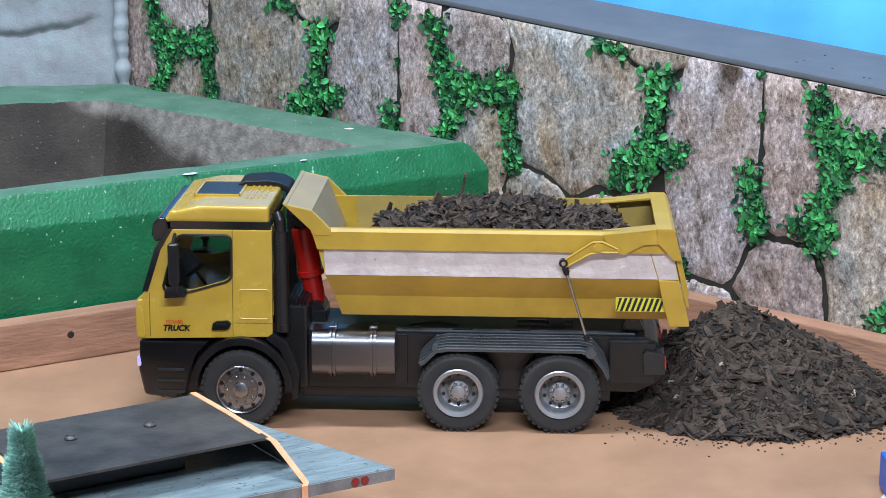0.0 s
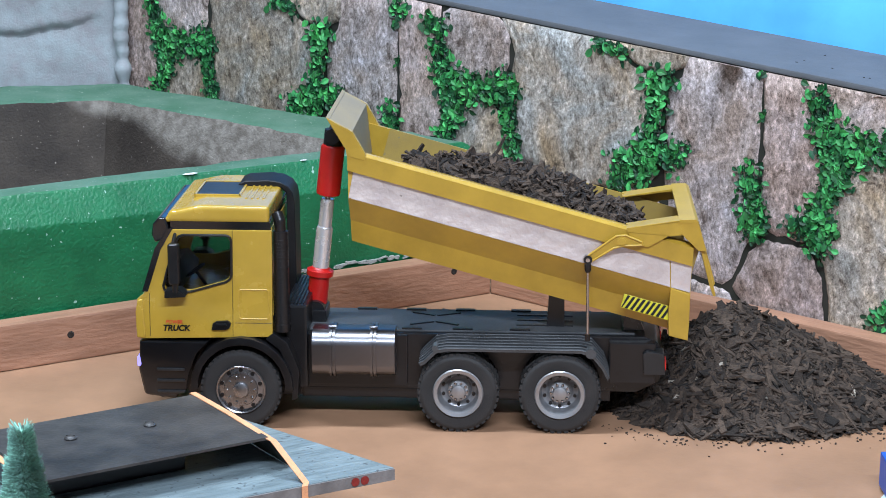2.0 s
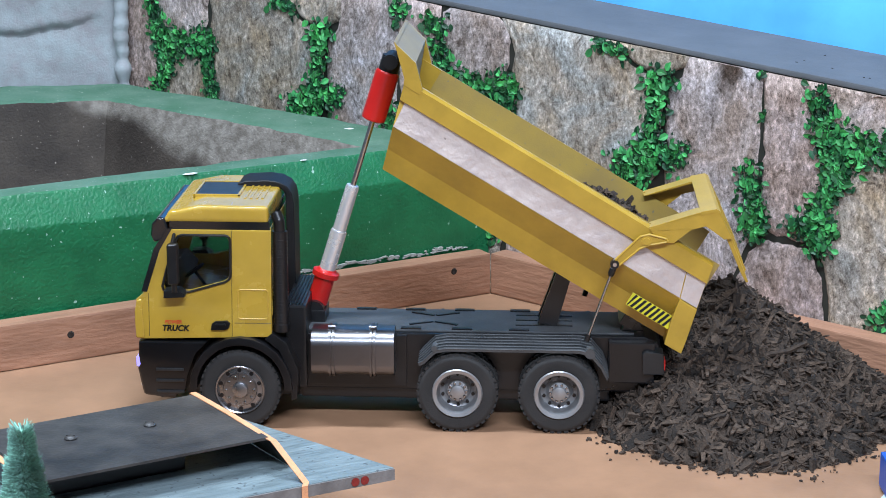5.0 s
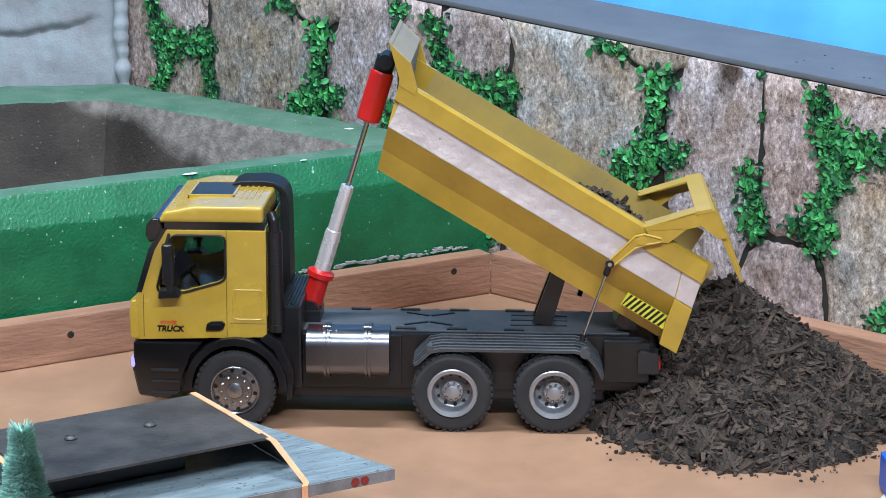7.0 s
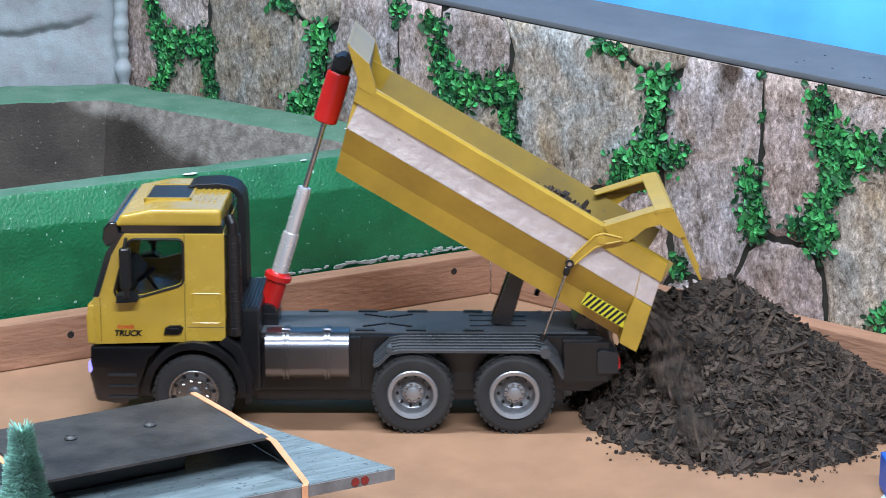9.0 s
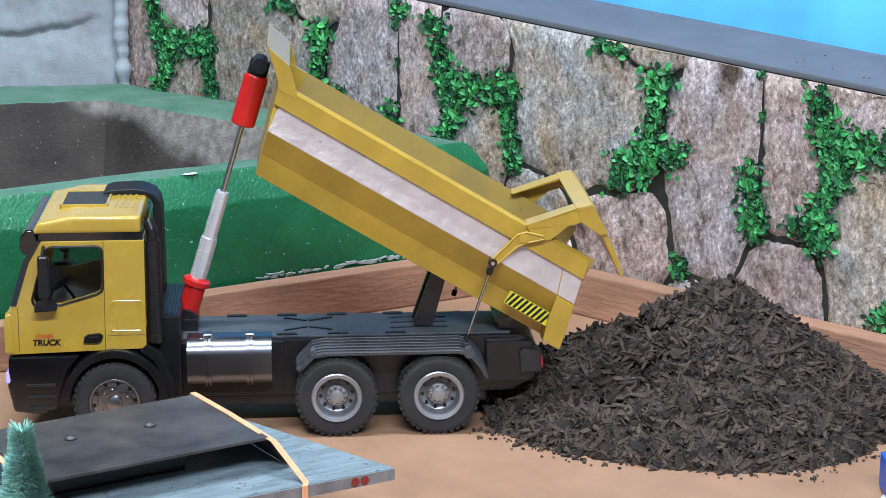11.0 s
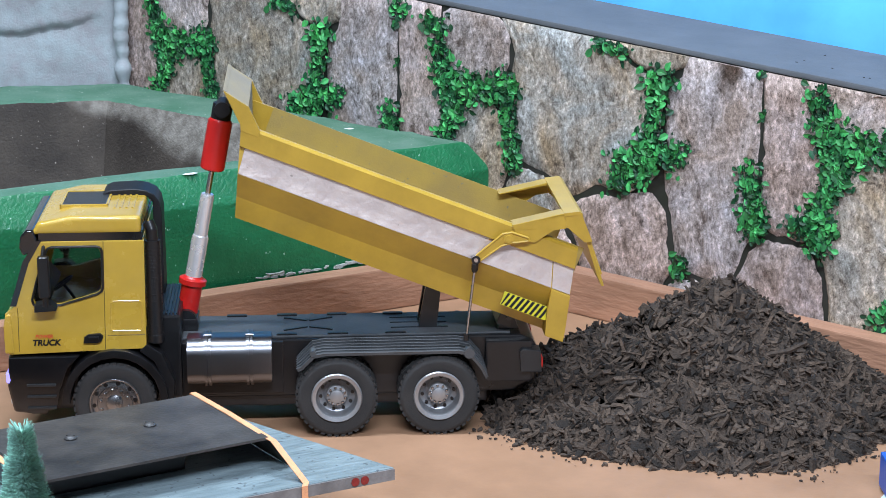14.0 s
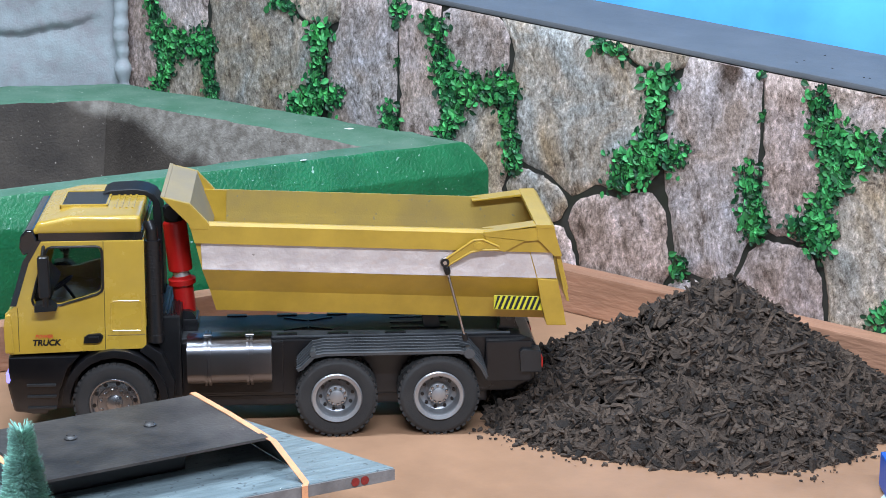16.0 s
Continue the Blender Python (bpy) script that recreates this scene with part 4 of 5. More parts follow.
M_SATIN = material("satin_black_plastic", (0.010, 0.010, 0.011), 0.5, 0.0, 0.3, 40, 0.05, 800)
M_SATIN.node_tree.nodes["Principled BSDF"].inputs["Specular IOR Level"].default_value = 0.25
M_BADGE = material("orange_red_print", (0.62, 0.09, 0.02), 0.5)
M_SEAM = material("dark_seam", (0.10, 0.07, 0.01), 0.6)
build_cab()
for ob in truck.children:
    if ob.name.split(".")[0] in ("cab_body", "cab_roof", "roof_gap", "windscreen_pillar", "sun_visor", "side_window", "wing_mirror", "corner_panel", "air_intake"):
        ob.location.z = -0.0045


# ---- tipping bed: its own space has the hinge at the origin ----
def hb(x, z):
    return (x - HINGE[0], z - HINGE[1])


STAY = [(-0.0680, 0.0022), (-0.0560, 0.0022), (-0.0440, -0.0408), (-0.0580, -0.0468)]


def build_bed():
    hx, hz = HINGE
    outer = [(0.003, 0.1620), (0.0, 0.1600), (0.0, 0.1462), (0.0040, 0.1450), (0.0008, 0.1250), (0.0135, 0.1060), (0.0180, 0.0892)]
    inner = [(0.0065, 0.1620), (0.0065, 0.1440), (0.0070, 0.1255), (0.0175, 0.1070), (0.0225, 0.0930)]

    def xf(z):
        return -0.1725 - (z - 0.0947) * 0.29

    def xr(z):
        return 0.0812 + max(0, 0.1610 - z) * 0.23 - max(0, 0.110 - z) * 0.55

    full_o = outer + [(W - y, z) for y, z in outer[::-1]]
    full_i = inner + [(W - y, z) for y, z in inner[::-1]]
    bm = bmesh.new()
    ro = [[bm.verts.new((fx(z) - hx, y, z - hz)) for y, z in full_o] for fx in (xf, xr)]
    ri = [[bm.verts.new((fx(z) - hx + (0.004 if fx is xf else 0), y, z - hz)) for y, z in full_i] for fx in (xf, xr)]
    for a, b in zip(range(len(full_o) - 1), range(1, len(full_o))):
        bm.faces.new((ro[0][a], ro[0][b], ro[1][b], ro[1][a]))
    for a, b in zip(range(len(full_i) - 1), range(1, len(full_i))):
        bm.faces.new((ri[1][a], ri[1][b], ri[0][b], ri[0][a]))
    for s in (0, -1):
        bm.faces.new((ro[0][s], ro[1][s], ri[1][s], ri[0][s]))
    bm.faces.new(ro[0][::-1])
    bm.faces.new(ri[0])
    # rear lip between outer and inner skins
    n_o, n_i = len(full_o), len(full_i)
    bm.faces.new([ro[1][k] for k in range(n_o)] + [ri[1][k] for k in range(n_i - 1, -1, -1)])
    bevelled(bm, 0.0007, 2, 25)
    bed = part("dump_body", bm, M_BODY, truck, "yellow half-pipe steel tipping body", smooth=False)
    # the scuffed lining
    lin = bmesh.new()
    li = [[lin.verts.new((x, y + (0.0006 if y < MID else -0.0006), z - hz + 0.0006)) for y, z in full_i] for x in (xf(0.105) - hx + 0.008, xr(0.12) - hx - 0.004)]
    for a in range(len(full_i) - 1):
        lin.faces.new((li[1][a], li[1][a + 1], li[0][a + 1], li[0][a]))
    part("lining", lin, M_INNER, bed, "scuffed dusty inside of the body")
    # raised front board with gussets
    fb = bmesh.new()
    add(fb, prism([hb(-0.2130, 0.1812), hb(-0.1914, 0.1762), hb(-0.1916, 0.1738), hb(-0.2118, 0.1790)], 0.0036, W - 0.0036, 0.0))
    add(fb, prism([hb(-0.1914, 0.1762), hb(-0.1768, 0.1400), hb(-0.1805, 0.1400), hb(-0.1946, 0.1750)], 0.0036, W - 0.0036, 0.0))
    add(fb, prism([hb(-0.2134, 0.1806), hb(-0.2134, 0.1818), hb(-0.2105, 0.1812), hb(-0.2105, 0.1800)], 0.0002, W - 0.0002, 0.0003))
    part("front_board", fb, M_BOARD, bed, "raised dusty front board of the body")
    for y in (0.0, W - 0.004):
        g = prism([hb(-0.2132, 0.1812), hb(-0.1914, 0.1764), hb(-0.1769, 0.1618), hb(-0.1769, 0.1570), hb(-0.1907, 0.1570), hb(-0.1925, 0.1614)], y - 0.0004, y + 0.0044, 0.0005)
        part("gusset", g, M_BODY, bed)
        pst = prism([hb(0.0736, 0.1256), hb(0.0895, 0.1252), hb(0.0957, 0.1010), hb(0.0983, 0.0889), hb(0.0831, 0.0886), hb(0.0778, 0.1060)], -0.001 if y == 0 else W - 0.0165, 0.0175 if y == 0 else W + 0.001, 0.001)
        part("rear_post", pst, M_BODY, bed)
    for side in (0, 1):
        sgn = lambda b: mirror_y(b) if side else b
        # tape strip on the side panel
        st = bmesh.new()
        q = [(-0.1830, 0.0035, 0.1455), (0.0670, 0.0035, 0.1455), (0.0732, 0.0003, 0.1260), (-0.1812, 0.0003, 0.1260)]
        vs = [st.verts.new((x - hx, y - 0.0004, z - hz)) for x, y, z in q]
        st.faces.new(vs)
        bmesh.ops.subdivide_edges(st, edges=st.edges, cuts=1, use_grid_fill=True)
        ex = bmesh.ops.extrude_face_region(st, geom=st.faces[:])
        bmesh.ops.translate(st, verts=[v for v in ex["geom"] if isinstance(v, bmesh.types.BMVert)], vec=(0, 0.0008, 0))
        part("reflective_strip", sgn(st), M_STRIPE, bed, "crinkled pinkish silver reflective strip")
        st = bmesh.new()
        vs = [st.verts.new((x - hx, y - 0.0005, z - hz)) for x, y, z in [(0.0678, 0.0035, 0.1455), (0.0846, 0.0035, 0.1455), (0.0888, 0.0003, 0.1260), (0.0740, 0.0003, 0.1260)]]
        st.faces.new(vs)
        ex = bmesh.ops.extrude_face_region(st, geom=st.faces[:])
        bmesh.ops.translate(st, verts=[v for v in ex["geom"] if isinstance(v, bmesh.types.BMVert)], vec=(0, 0.0008, 0))
        part("reflective_strip", sgn(st), M_STRIPE, bed, "silver strip on the rear post")
        # hazard plate
        tilt = math.degrees(math.atan2(0.0127, 0.019))
        hm = Matrix.Translation((0.0423 - hx, 0.0085, 0.1035 - hz)) @ pose(0, 0, 0, -12)
        pl = box(-0.0006, 0.0372, -0.0052, -0.0040, -0.0052, 0.0056, 0.0004)
        pl.transform(hm)
        plate = part("hazard_plate", sgn(pl), M_HAZ, bed, "black and yellow striped hazard plate")
        bars = bmesh.new()
        for k in range(9):
            x = 0.0002 + k * 0.0041
            vs = [bars.verts.new((min(max(xx, -0.0002), 0.0368), -0.0054, zz)) for xx, zz in ((x - 0.0018, -0.0048), (x + 0.0004, -0.0048), (x + 0.0042, 0.0052), (x + 0.0020, 0.0052))]
            bars.faces.new(vs)
        ex = bmesh.ops.extrude_face_region(bars, geom=bars.faces[:])
        bmesh.ops.translate(bars, verts=[v for v in ex["geom"] if isinstance(v, bmesh.types.BMVert)], vec=(0, 0.0002, 0))
        bars.transform(hm)
        part("hazard_stripes", sgn(bars), M_BLACK, plate)
        part("pivot_boss", sgn(rod((0.0271 - hx, -0.004, 0.1514 - hz), (0.0271 - hx, 0.003, 0.1514 - hz), 0.0030)), M_BODY, bed)
    part("floor_rib", box(-0.16 - hx, 0.06 - hx, 0.045, 0.05, 0.0835 - hz, 0.0895 - hz, 0.0005), M_BODY, bed)
    part("floor_rib", box(-0.16 - hx, 0.06 - hx, W - 0.05, W - 0.045, 0.0835 - hz, 0.0895 - hz, 0.0005), M_BODY, bed)
    for y in (0.044, 0.062):
        part("bed_stay", prism(STAY, y, y + 0.006, 0.0), M_BLACK, bed, "black stay under the body")
    part("hinge_pin", rod((0, 0.021, 0), (0, W - 0.021, 0), 0.0020), M_FRAME, bed)
    part("hinge_lug", box(-0.006, 0.006, 0.03, W - 0.03, -0.010, 0.0027, 0.001), M_BLACK, bed)
    return bed


M_HAZ = material("hazard_yellow", (0.62, 0.55, 0.02), 0.4)
bed = build_bed()

PIVOT = Vector((0.0271, 0, 0.1514))      # tailgate pivot, bed lowered
ROD_TOP = Vector((0.0012, 0, 0.1390))
ROD_BOT = Vector((0.0205, 0, 0.0775))


def build_tailgate():
    px, pz = PIVOT.x, PIVOT.z
    bm = bmesh.new()
    for side in (0, 1):
        arm = bmesh.new()
        # crank from the rod's ball to the pivot, and its triangular web
        crank = [(-0.0275, -0.0145), (-0.0250, -0.0100), (-0.0040, 0.0042), (0.0030, 0.0046), (0.0150, -0.0010), (0.0155, -0.0034), (0.0080, -0.0036), (0.0020, -0.0034), (-0.0060, -0.0050), (-0.0235, -0.0150)]
        add(arm, prism(crank, -0.0045, -0.0022, 0.0))
        add(arm, rod((0, -0.0055, 0), (0, -0.002, 0), 0.0040, 18))
        add(arm, rod((0, -0.0064, 0), (0, -0.0050, 0), 0.0028, 18))
        ring = crank + crank[:1]
        add(arm, swept([(x, -0.0046, z) for x, z in ring], 0.0009, 8))
        # top arm lying on the rim, widening to the rear
        add(arm, prism([(0.0040, 0.0085), (0.0420, 0.0135), (0.0530, 0.0135), (0.0530, 0.0030), (0.0360, 0.0020), (0.0050, 0.0060)], -0.0020, 0.0015, 0.0))
        add(arm, prism([(0.0050, 0.0065), (0.0360, 0.0025), (0.0200, -0.0060), (0.0080, -0.0030)], -0.0020, 0.0015, 0.0))
        add(arm, prism([(0.0040, 0.0095), (0.0420, 0.0140), (0.0560, 0.0140), (0.0560, 0.0115), (0.0420, 0.0120), (0.0050, 0.0085)], -0.0020, 0.0150, 0.0004))
        add(arm, prism([(0.0450, 0.0136), (0.0575, 0.0121), (0.0640, -0.0100), (0.0580, -0.0100), (0.0450, 0.0040)], -0.0026, 0.0060, 0.0))
        if side:
            arm = mirror_y(arm)
        add(bm, arm)
    # cross member and hanging gate
    add(bm, prism([(0.0440, 0.0120), (0.0440, 0.0147), (0.0560, 0.0147), (0.0585, 0.0123)], -0.0032, W + 0.0032, 0.0))
    add(bm, prism([(0.0545, 0.0130), (0.0580, 0.0130), (0.0690, -0.0390), (0.0706, -0.0470), (0.0686, -0.0470), (0.0660, -0.0390)], 0.001, W - 0.001, 0.0005))
    for k in range(5):
        y = 0.01 + k * 0.025
        add(bm, prism([(0.0570, 0.0100), (0.0592, 0.0090), (0.0707, -0.0390), (0.0690, -0.0420)], y - 0.0015, y + 0.0015, 0.0004))
    return part("tailgate", bm, M_BODY, bed, "yellow hinged tailgate with lever arms")


gate = build_tailgate()


def build_links():
    made = []
    for y in (-0.0035, W + 0.0035):
        ln = (ROD_TOP - ROD_BOT).length
        bm = rod((0, 0, 0), (0, 0, ln), 0.0011, 12)
        bl = part("gate_rod", bm, M_CHROME, truck, "thin chrome tailgate pull rod", smooth=True)
        bl["side_y"] = y
        ball = lathe([(0.0018, -0.010), (0.0026, -0.008), (0.0026, -0.004), (0.0018, -0.003)], 12, "Z")
        ball.transform(Matrix.Translation((0, 0, ln)))
        part("rod_eye", lathe([(0.0, -0.0022), (0.0034, -0.0022), (0.0034, 0.0022), (0.0, 0.0022)], 16, "Y"), M_BLACK, bl).location = (0, 0, ln)
        part("rod_foot", lathe([(0.0022, 0.0), (0.0022, 0.005)], 12, "Z"), M_BLACK, bl)
        part("ball_joint", ball, M_BLACK, bl)
        part("joint_screw", lathe([(0, -0.0028), (0.0016, -0.0028), (0.0016, 0.0028), (0, 0.0028)], 12, "Y"), M_CHROME, bl).location = (0, 0, ln)
        made.append((bl, y))
    return made


LINKS = build_links()

# ---- telescopic ram: own space runs along z from the lower pivot ----
RAM_BASE = Vector((-0.1958, MID, 0.0830))
RAM_TOP_UP = Vector((-0.1315, MID, 0.2853))


def bed_turn(deg):
    return Matrix.Translation((HINGE[0], 0, HINGE[1])) @ pose(0, 0, 0, 0, deg) @ Matrix.Translation((-HINGE[0], 0, -HINGE[1]))


RAM_TOP = bed_turn(31.5).inverted() @ RAM_TOP_UP


def build_ram():
    base = box(-0.0085, 0.0095, -0.014, 0.014, -0.0090, 0.001, 0.002)
    add(base, lathe([(0.0080, -0.0130), (0.0080, 0.0130)], 20, "Y"))
    b = part("ram_bracket", base, M_BLACK, truck, "black ram foot bracket", smooth=True)
    b.location = RAM_BASE
    low = lathe([(0.0082, 0.004), (0.0082, 0.026), (0.0108, 0.027), (0.0108, 0.031), (0.0082, 0.032), (0.0070, 0.0335)], 28, "Z")
    lower = part("ram_foot", low, M_RED, truck, "red ram foot with flange", smooth=True)
    s1 = part("ram_stage", lathe([(0.0066, 0.02), (0.0066, 0.0655), (0.0058, 0.067)], 24, "Z"), M_RAM, lower, smooth=True)
    two = part("ram_stage", lathe([(0.0054, -0.05), (0.0054, -0.002), (0.0048, 0.0)], 24, "Z"), M_RAM, truck, "chrome telescopic ram stage", smooth=True)
    thin = part("ram_rod", lathe([(0.0021, -0.062), (0.0021, 0.004)], 16, "Z"), M_CHROME, truck, "thin chrome ram rod", smooth=True)
    top = part("ram_head", lathe([(0.0072, -0.001), (0.0092, 0.0), (0.0095, 0.002), (0.0095, 0.038), (0.0080, 0.040)], 28, "Z"), M_RED, truck, "red upper ram tube", smooth=True)
    cap = lathe([(0.0078, 0.038), (0.0078, 0.052)], 20, "Z")
    add(cap, lathe([(0.006, -0.0125), (0.006, 0.0125)], 18, "Y"), Matrix.Translation((0, 0, 0.049)))
    part("ram_cap", cap, M_SATIN, top, "black ram head bracket", smooth=True)
    return lower, two, thin, top


RAM = build_ram()
# ---- bark heap, bark load and loose chips ----
HEAP_START = (0.240, 0.102, 0.072, 0.110, 0.141, 0.116, 0.105)
HEAP_MID = (0.228, 0.088, 0.100, 0.118, 0.140, 0.165, 0.120)
HEAP_END = (0.228, 0.088, 0.100, 0.200, 0.140, 0.165, 0.120)


def height(heap, x, y):
    cx, cy, h, xl, xr, yn, yf = heap
    dx, dy = (x - cx) / (xl if x < cx else xr), (y - cy) / (yn if y < cy else yf)
    d = math.sqrt(dx * dx + dy * dy + 0.004)
    return h * max(0.0, 1.06 - d) + (0.004 * noise.noise((x * 30, y * 30, 0)) if d < 1.0 else 0)


def slope(heap, x, y):
    e = 0.006
    return Vector((height(heap, x - e, y) - height(heap, x + e, y), height(heap, x, y - e) - height(heap, x, y + e), 2 * e)).normalized()


def before_plank(x, y, gap=0.006):
    d = Vector((x, y, 0)) - CORNER
    return d.x * -DIR_R.y + d.y * DIR_R.x < -gap


def chip(rng, ln, wd, th):
    """One splinter: a bent, tapered slab of 8 to 10 corners, as verts and faces."""
    t1, t2 = rng.uniform(0.3, 0.95), rng.uniform(0.2, 0.9)
    bend = rng.uniform(-0.05, 0.05) * ln
    sk = rng.uniform(-0.18, 0.18) * ln
    secs = ((-ln / 2 + sk * 0.3, t1, -bend), (rng.uniform(-0.1, 0.1) * ln, 1.0, bend), (ln / 2, t2, -bend))
    vs, fs = [], []
    for x, w, z in secs:
        a, b = rng.uniform(0.75, 1.15), rng.uniform(0.75, 1.15)
        vs += [Vector((x + sk * 0.2, -wd / 2 * w * a, z - th / 2)), Vector((x - sk * 0.2, wd / 2 * w * b, z - th / 2)), Vector((x - sk * 0.2, wd / 2 * w * b * 0.9, z + th / 2)), Vector((x + sk * 0.2, -wd / 2 * w * a * 0.9, z + th / 2))]
    for s in (0, 4):
        for i in range(4):
            j = (i + 1) % 4
            fs.append((s + i, s + j, s + 4 + j, s + 4 + i))
    fs += [(3, 2, 1, 0), (8, 9, 10, 11)]
    return vs, fs


def chips_mesh(name, items, mat=None):
    """items: (matrix, verts, faces)"""
    V, F = [], []
    for m, vs, fs in items:
        o = len(V)
        V += [tuple(m @ v) for v in vs]
        F += [tuple(o + i for i in f) for f in fs]
    me = bpy.data.meshes.new(name)
    me.from_pydata(V, [], F)
    me.materials.append(mat or M_BARK)
    me.update()
    return me


def chip_size(rng):
    k = rng.random()
    if k < 0.50:
        ln = rng.uniform(0.004, 0.010)
        return ln, ln * rng.uniform(0.14, 0.36), rng.uniform(0.0005, 0.0011)
    if k < 0.92:
        ln = rng.uniform(0.010, 0.026)
        return ln, ln * rng.uniform(0.07, 0.20), rng.uniform(0.0007, 0.0017)
    ln = rng.uniform(0.014, 0.026)
    return ln, ln * rng.uniform(0.26, 0.44), rng.uniform(0.0012, 0.0024)


def fine_size(rng):
    ln = rng.uniform(0.002, 0.006)
    return ln, ln * rng.uniform(0.2, 0.5), ln * rng.uniform(0.1, 0.25)


def laid(rng, normal, tilt=22):
    q = Vector((0, 0, 1)).rotation_difference(normal).to_matrix().to_4x4()
    return q @ pose(0, 0, 0, rng.gauss(0, tilt), rng.gauss(0, tilt), rng.uniform(0, 360))


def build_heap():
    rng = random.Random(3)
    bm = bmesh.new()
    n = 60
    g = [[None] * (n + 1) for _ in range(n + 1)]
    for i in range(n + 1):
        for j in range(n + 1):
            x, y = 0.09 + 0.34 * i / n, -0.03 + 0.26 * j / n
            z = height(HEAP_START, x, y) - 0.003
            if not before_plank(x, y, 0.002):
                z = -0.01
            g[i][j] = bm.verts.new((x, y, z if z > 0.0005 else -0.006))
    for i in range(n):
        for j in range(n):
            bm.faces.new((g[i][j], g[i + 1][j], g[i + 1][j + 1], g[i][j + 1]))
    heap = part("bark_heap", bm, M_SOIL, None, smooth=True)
    tagged(heap, "dark brown heap of shredded bark chips on the table", "bark heap", kind="stuff")
    items = []
    while len(items) < 15000:
        x, y = rng.uniform(0.10, 0.42), rng.uniform(-0.02, 0.22)
        h = height(HEAP_START, x, y)
        if h < 0.0015 or not before_plank(x, y):
            continue
        vs, fs = chip(rng, *(chip_size(rng) if len(items) < 6000 else fine_size(rng)))
        items.append((Matrix.Translation((x, y, h + rng.uniform(-0.0015, 0.0025))) @ laid(rng, slope(HEAP_START, x, y), 13), vs, fs))
    ob = new("bark_chips", chips_mesh("bark_chips", items))
    ob.parent = heap
    tagged(ob, "loose dark bark splinters", kind="stuff")
    # broad flat flakes lying on top
    flakes = []
    while len(flakes) < 320:
        x, y = rng.uniform(0.10, 0.42), rng.uniform(-0.02, 0.20)
        h = height(HEAP_START, x, y)
        if h < 0.004 or not before_plank(x, y):
            continue
        ln = rng.uniform(0.010, 0.024)
        vs, fs = chip(rng, ln, ln * rng.uniform(0.28, 0.48), rng.uniform(0.0012, 0.0024))
        flakes.append((Matrix.Translation((x, y, h + rng.uniform(0.0012, 0.0034))) @ laid(rng, slope(HEAP_START, x, y), 12), vs, fs))
    ob = new("bark_flakes", chips_mesh("bark_flakes", flakes))
    ob.parent = heap
    tagged(ob, "broad flat dark bark flakes", kind="stuff")
    # a few pale pieces of wood among the bark
    for _ in range(14):
        x, y = rng.uniform(0.16, 0.33), rng.uniform(0.0, 0.09)
        h = height(HEAP_START, x, y)
        if h < 0.003:
            continue
        vs, fs = chip(rng, rng.uniform(0.004, 0.014), rng.uniform(0.002, 0.005), 0.0015)
        o = new("pale_chip", chips_mesh("pale_chip", [(laid(rng, slope(HEAP_START, x, y), 15), vs, fs)], M_PALECHIP))
        o.parent, o.location = heap, (x, y, h + 0.0018)
    # crumbs scattered round the foot
    items = []
    while len(items) < 150:
        a = rng.uniform(3.3, 6.1)
        r = 0.98 + abs(rng.gauss(0, 0.10))
        x, y = 0.238 + 0.140 * r * math.cos(a), 0.100 + 0.120 * r * math.sin(a)
        if not before_plank(x, y) or (x < 0.13 and y > 0.02):
            continue
        k = rng.uniform(0.06, 0.2)
        vs, fs = chip(rng, 0.012 * k, 0.008 * k, 0.005 * k)
        items.append((Matrix.Translation((x, y, 0.0014 * k + 0.0003)) @ pose(0, 0, 0, rng.gauss(0, 12), rng.gauss(0, 12), rng.uniform(0, 360)), vs, fs))
    tagged(new("bark_crumbs", chips_mesh("bark_crumbs", items)), "small bark crumbs scattered on the table", "bark crumbs", kind="stuff")


build_heap()


def build_clump_meshes():
    rng = random.Random(8)
    out = []
    for k in range(10):
        items = []
        for i in range(230):
            # more splinters on the upper side, some all round
            v = Vector((rng.gauss(0, 1), rng.gauss(0, 1), rng.gauss(0, 1))).normalized()
            if i < 90 or i > 150:
                v.z = abs(v.z)
            p = Vector((v.x * 0.0140, v.y * 0.0140, v.z * 0.0085 - 0.0070)) * rng.uniform(0.85, 1.08)
            ln, wd, thk = chip_size(rng) if i < 120 else fine_size(rng)
            if i < 36:
                ln, wd, thk = ln * 1.25, wd * 1.5, thk * 1.3
            vs, fs = chip(rng, ln, wd, thk)
            nrm = Vector((v.x * 0.4, v.y * 0.4, v.z + 0.25 * abs(v.z))).normalized()
            items.append((Matrix.Translation(p) @ laid(rng, nrm, 13), vs, fs))
        bm = bmesh.new()
        bmesh.ops.create_icosphere(bm, subdivisions=2, radius=1)
        for v in bm.verts:
            w = 1 + 0.25 * noise.noise(v.co * 2 + Vector((k, 0, 0)))
            v.co = Vector((v.co.x * 0.0125 * w, v.co.y * 0.0125 * w, v.co.z * 0.0085 * w - 0.0085))
        vs = [v.co.copy() for v in bm.verts]
        fs = [tuple(v.index for v in f.verts) for f in bm.faces]
        bm.free()
        me = chips_mesh("bark_clump", items + [(Matrix.Identity(4), vs, fs)])
        out.append(me)
    return out


CLUMP_MESHES = build_clump_meshes()


def load_height(x, y):
    """Top of the load in the lowered bed, in truck space."""
    return 0.1490 + 0.0225 * max(-0.6, 1 - ((x + 0.045) / 0.098) ** 2) * max(0.2, 1 - 0.55 * ((y - MID) / 0.047) ** 2)


LEFT_X = (-0.010, 0.016)      # where some bark stays stuck in the raised bed


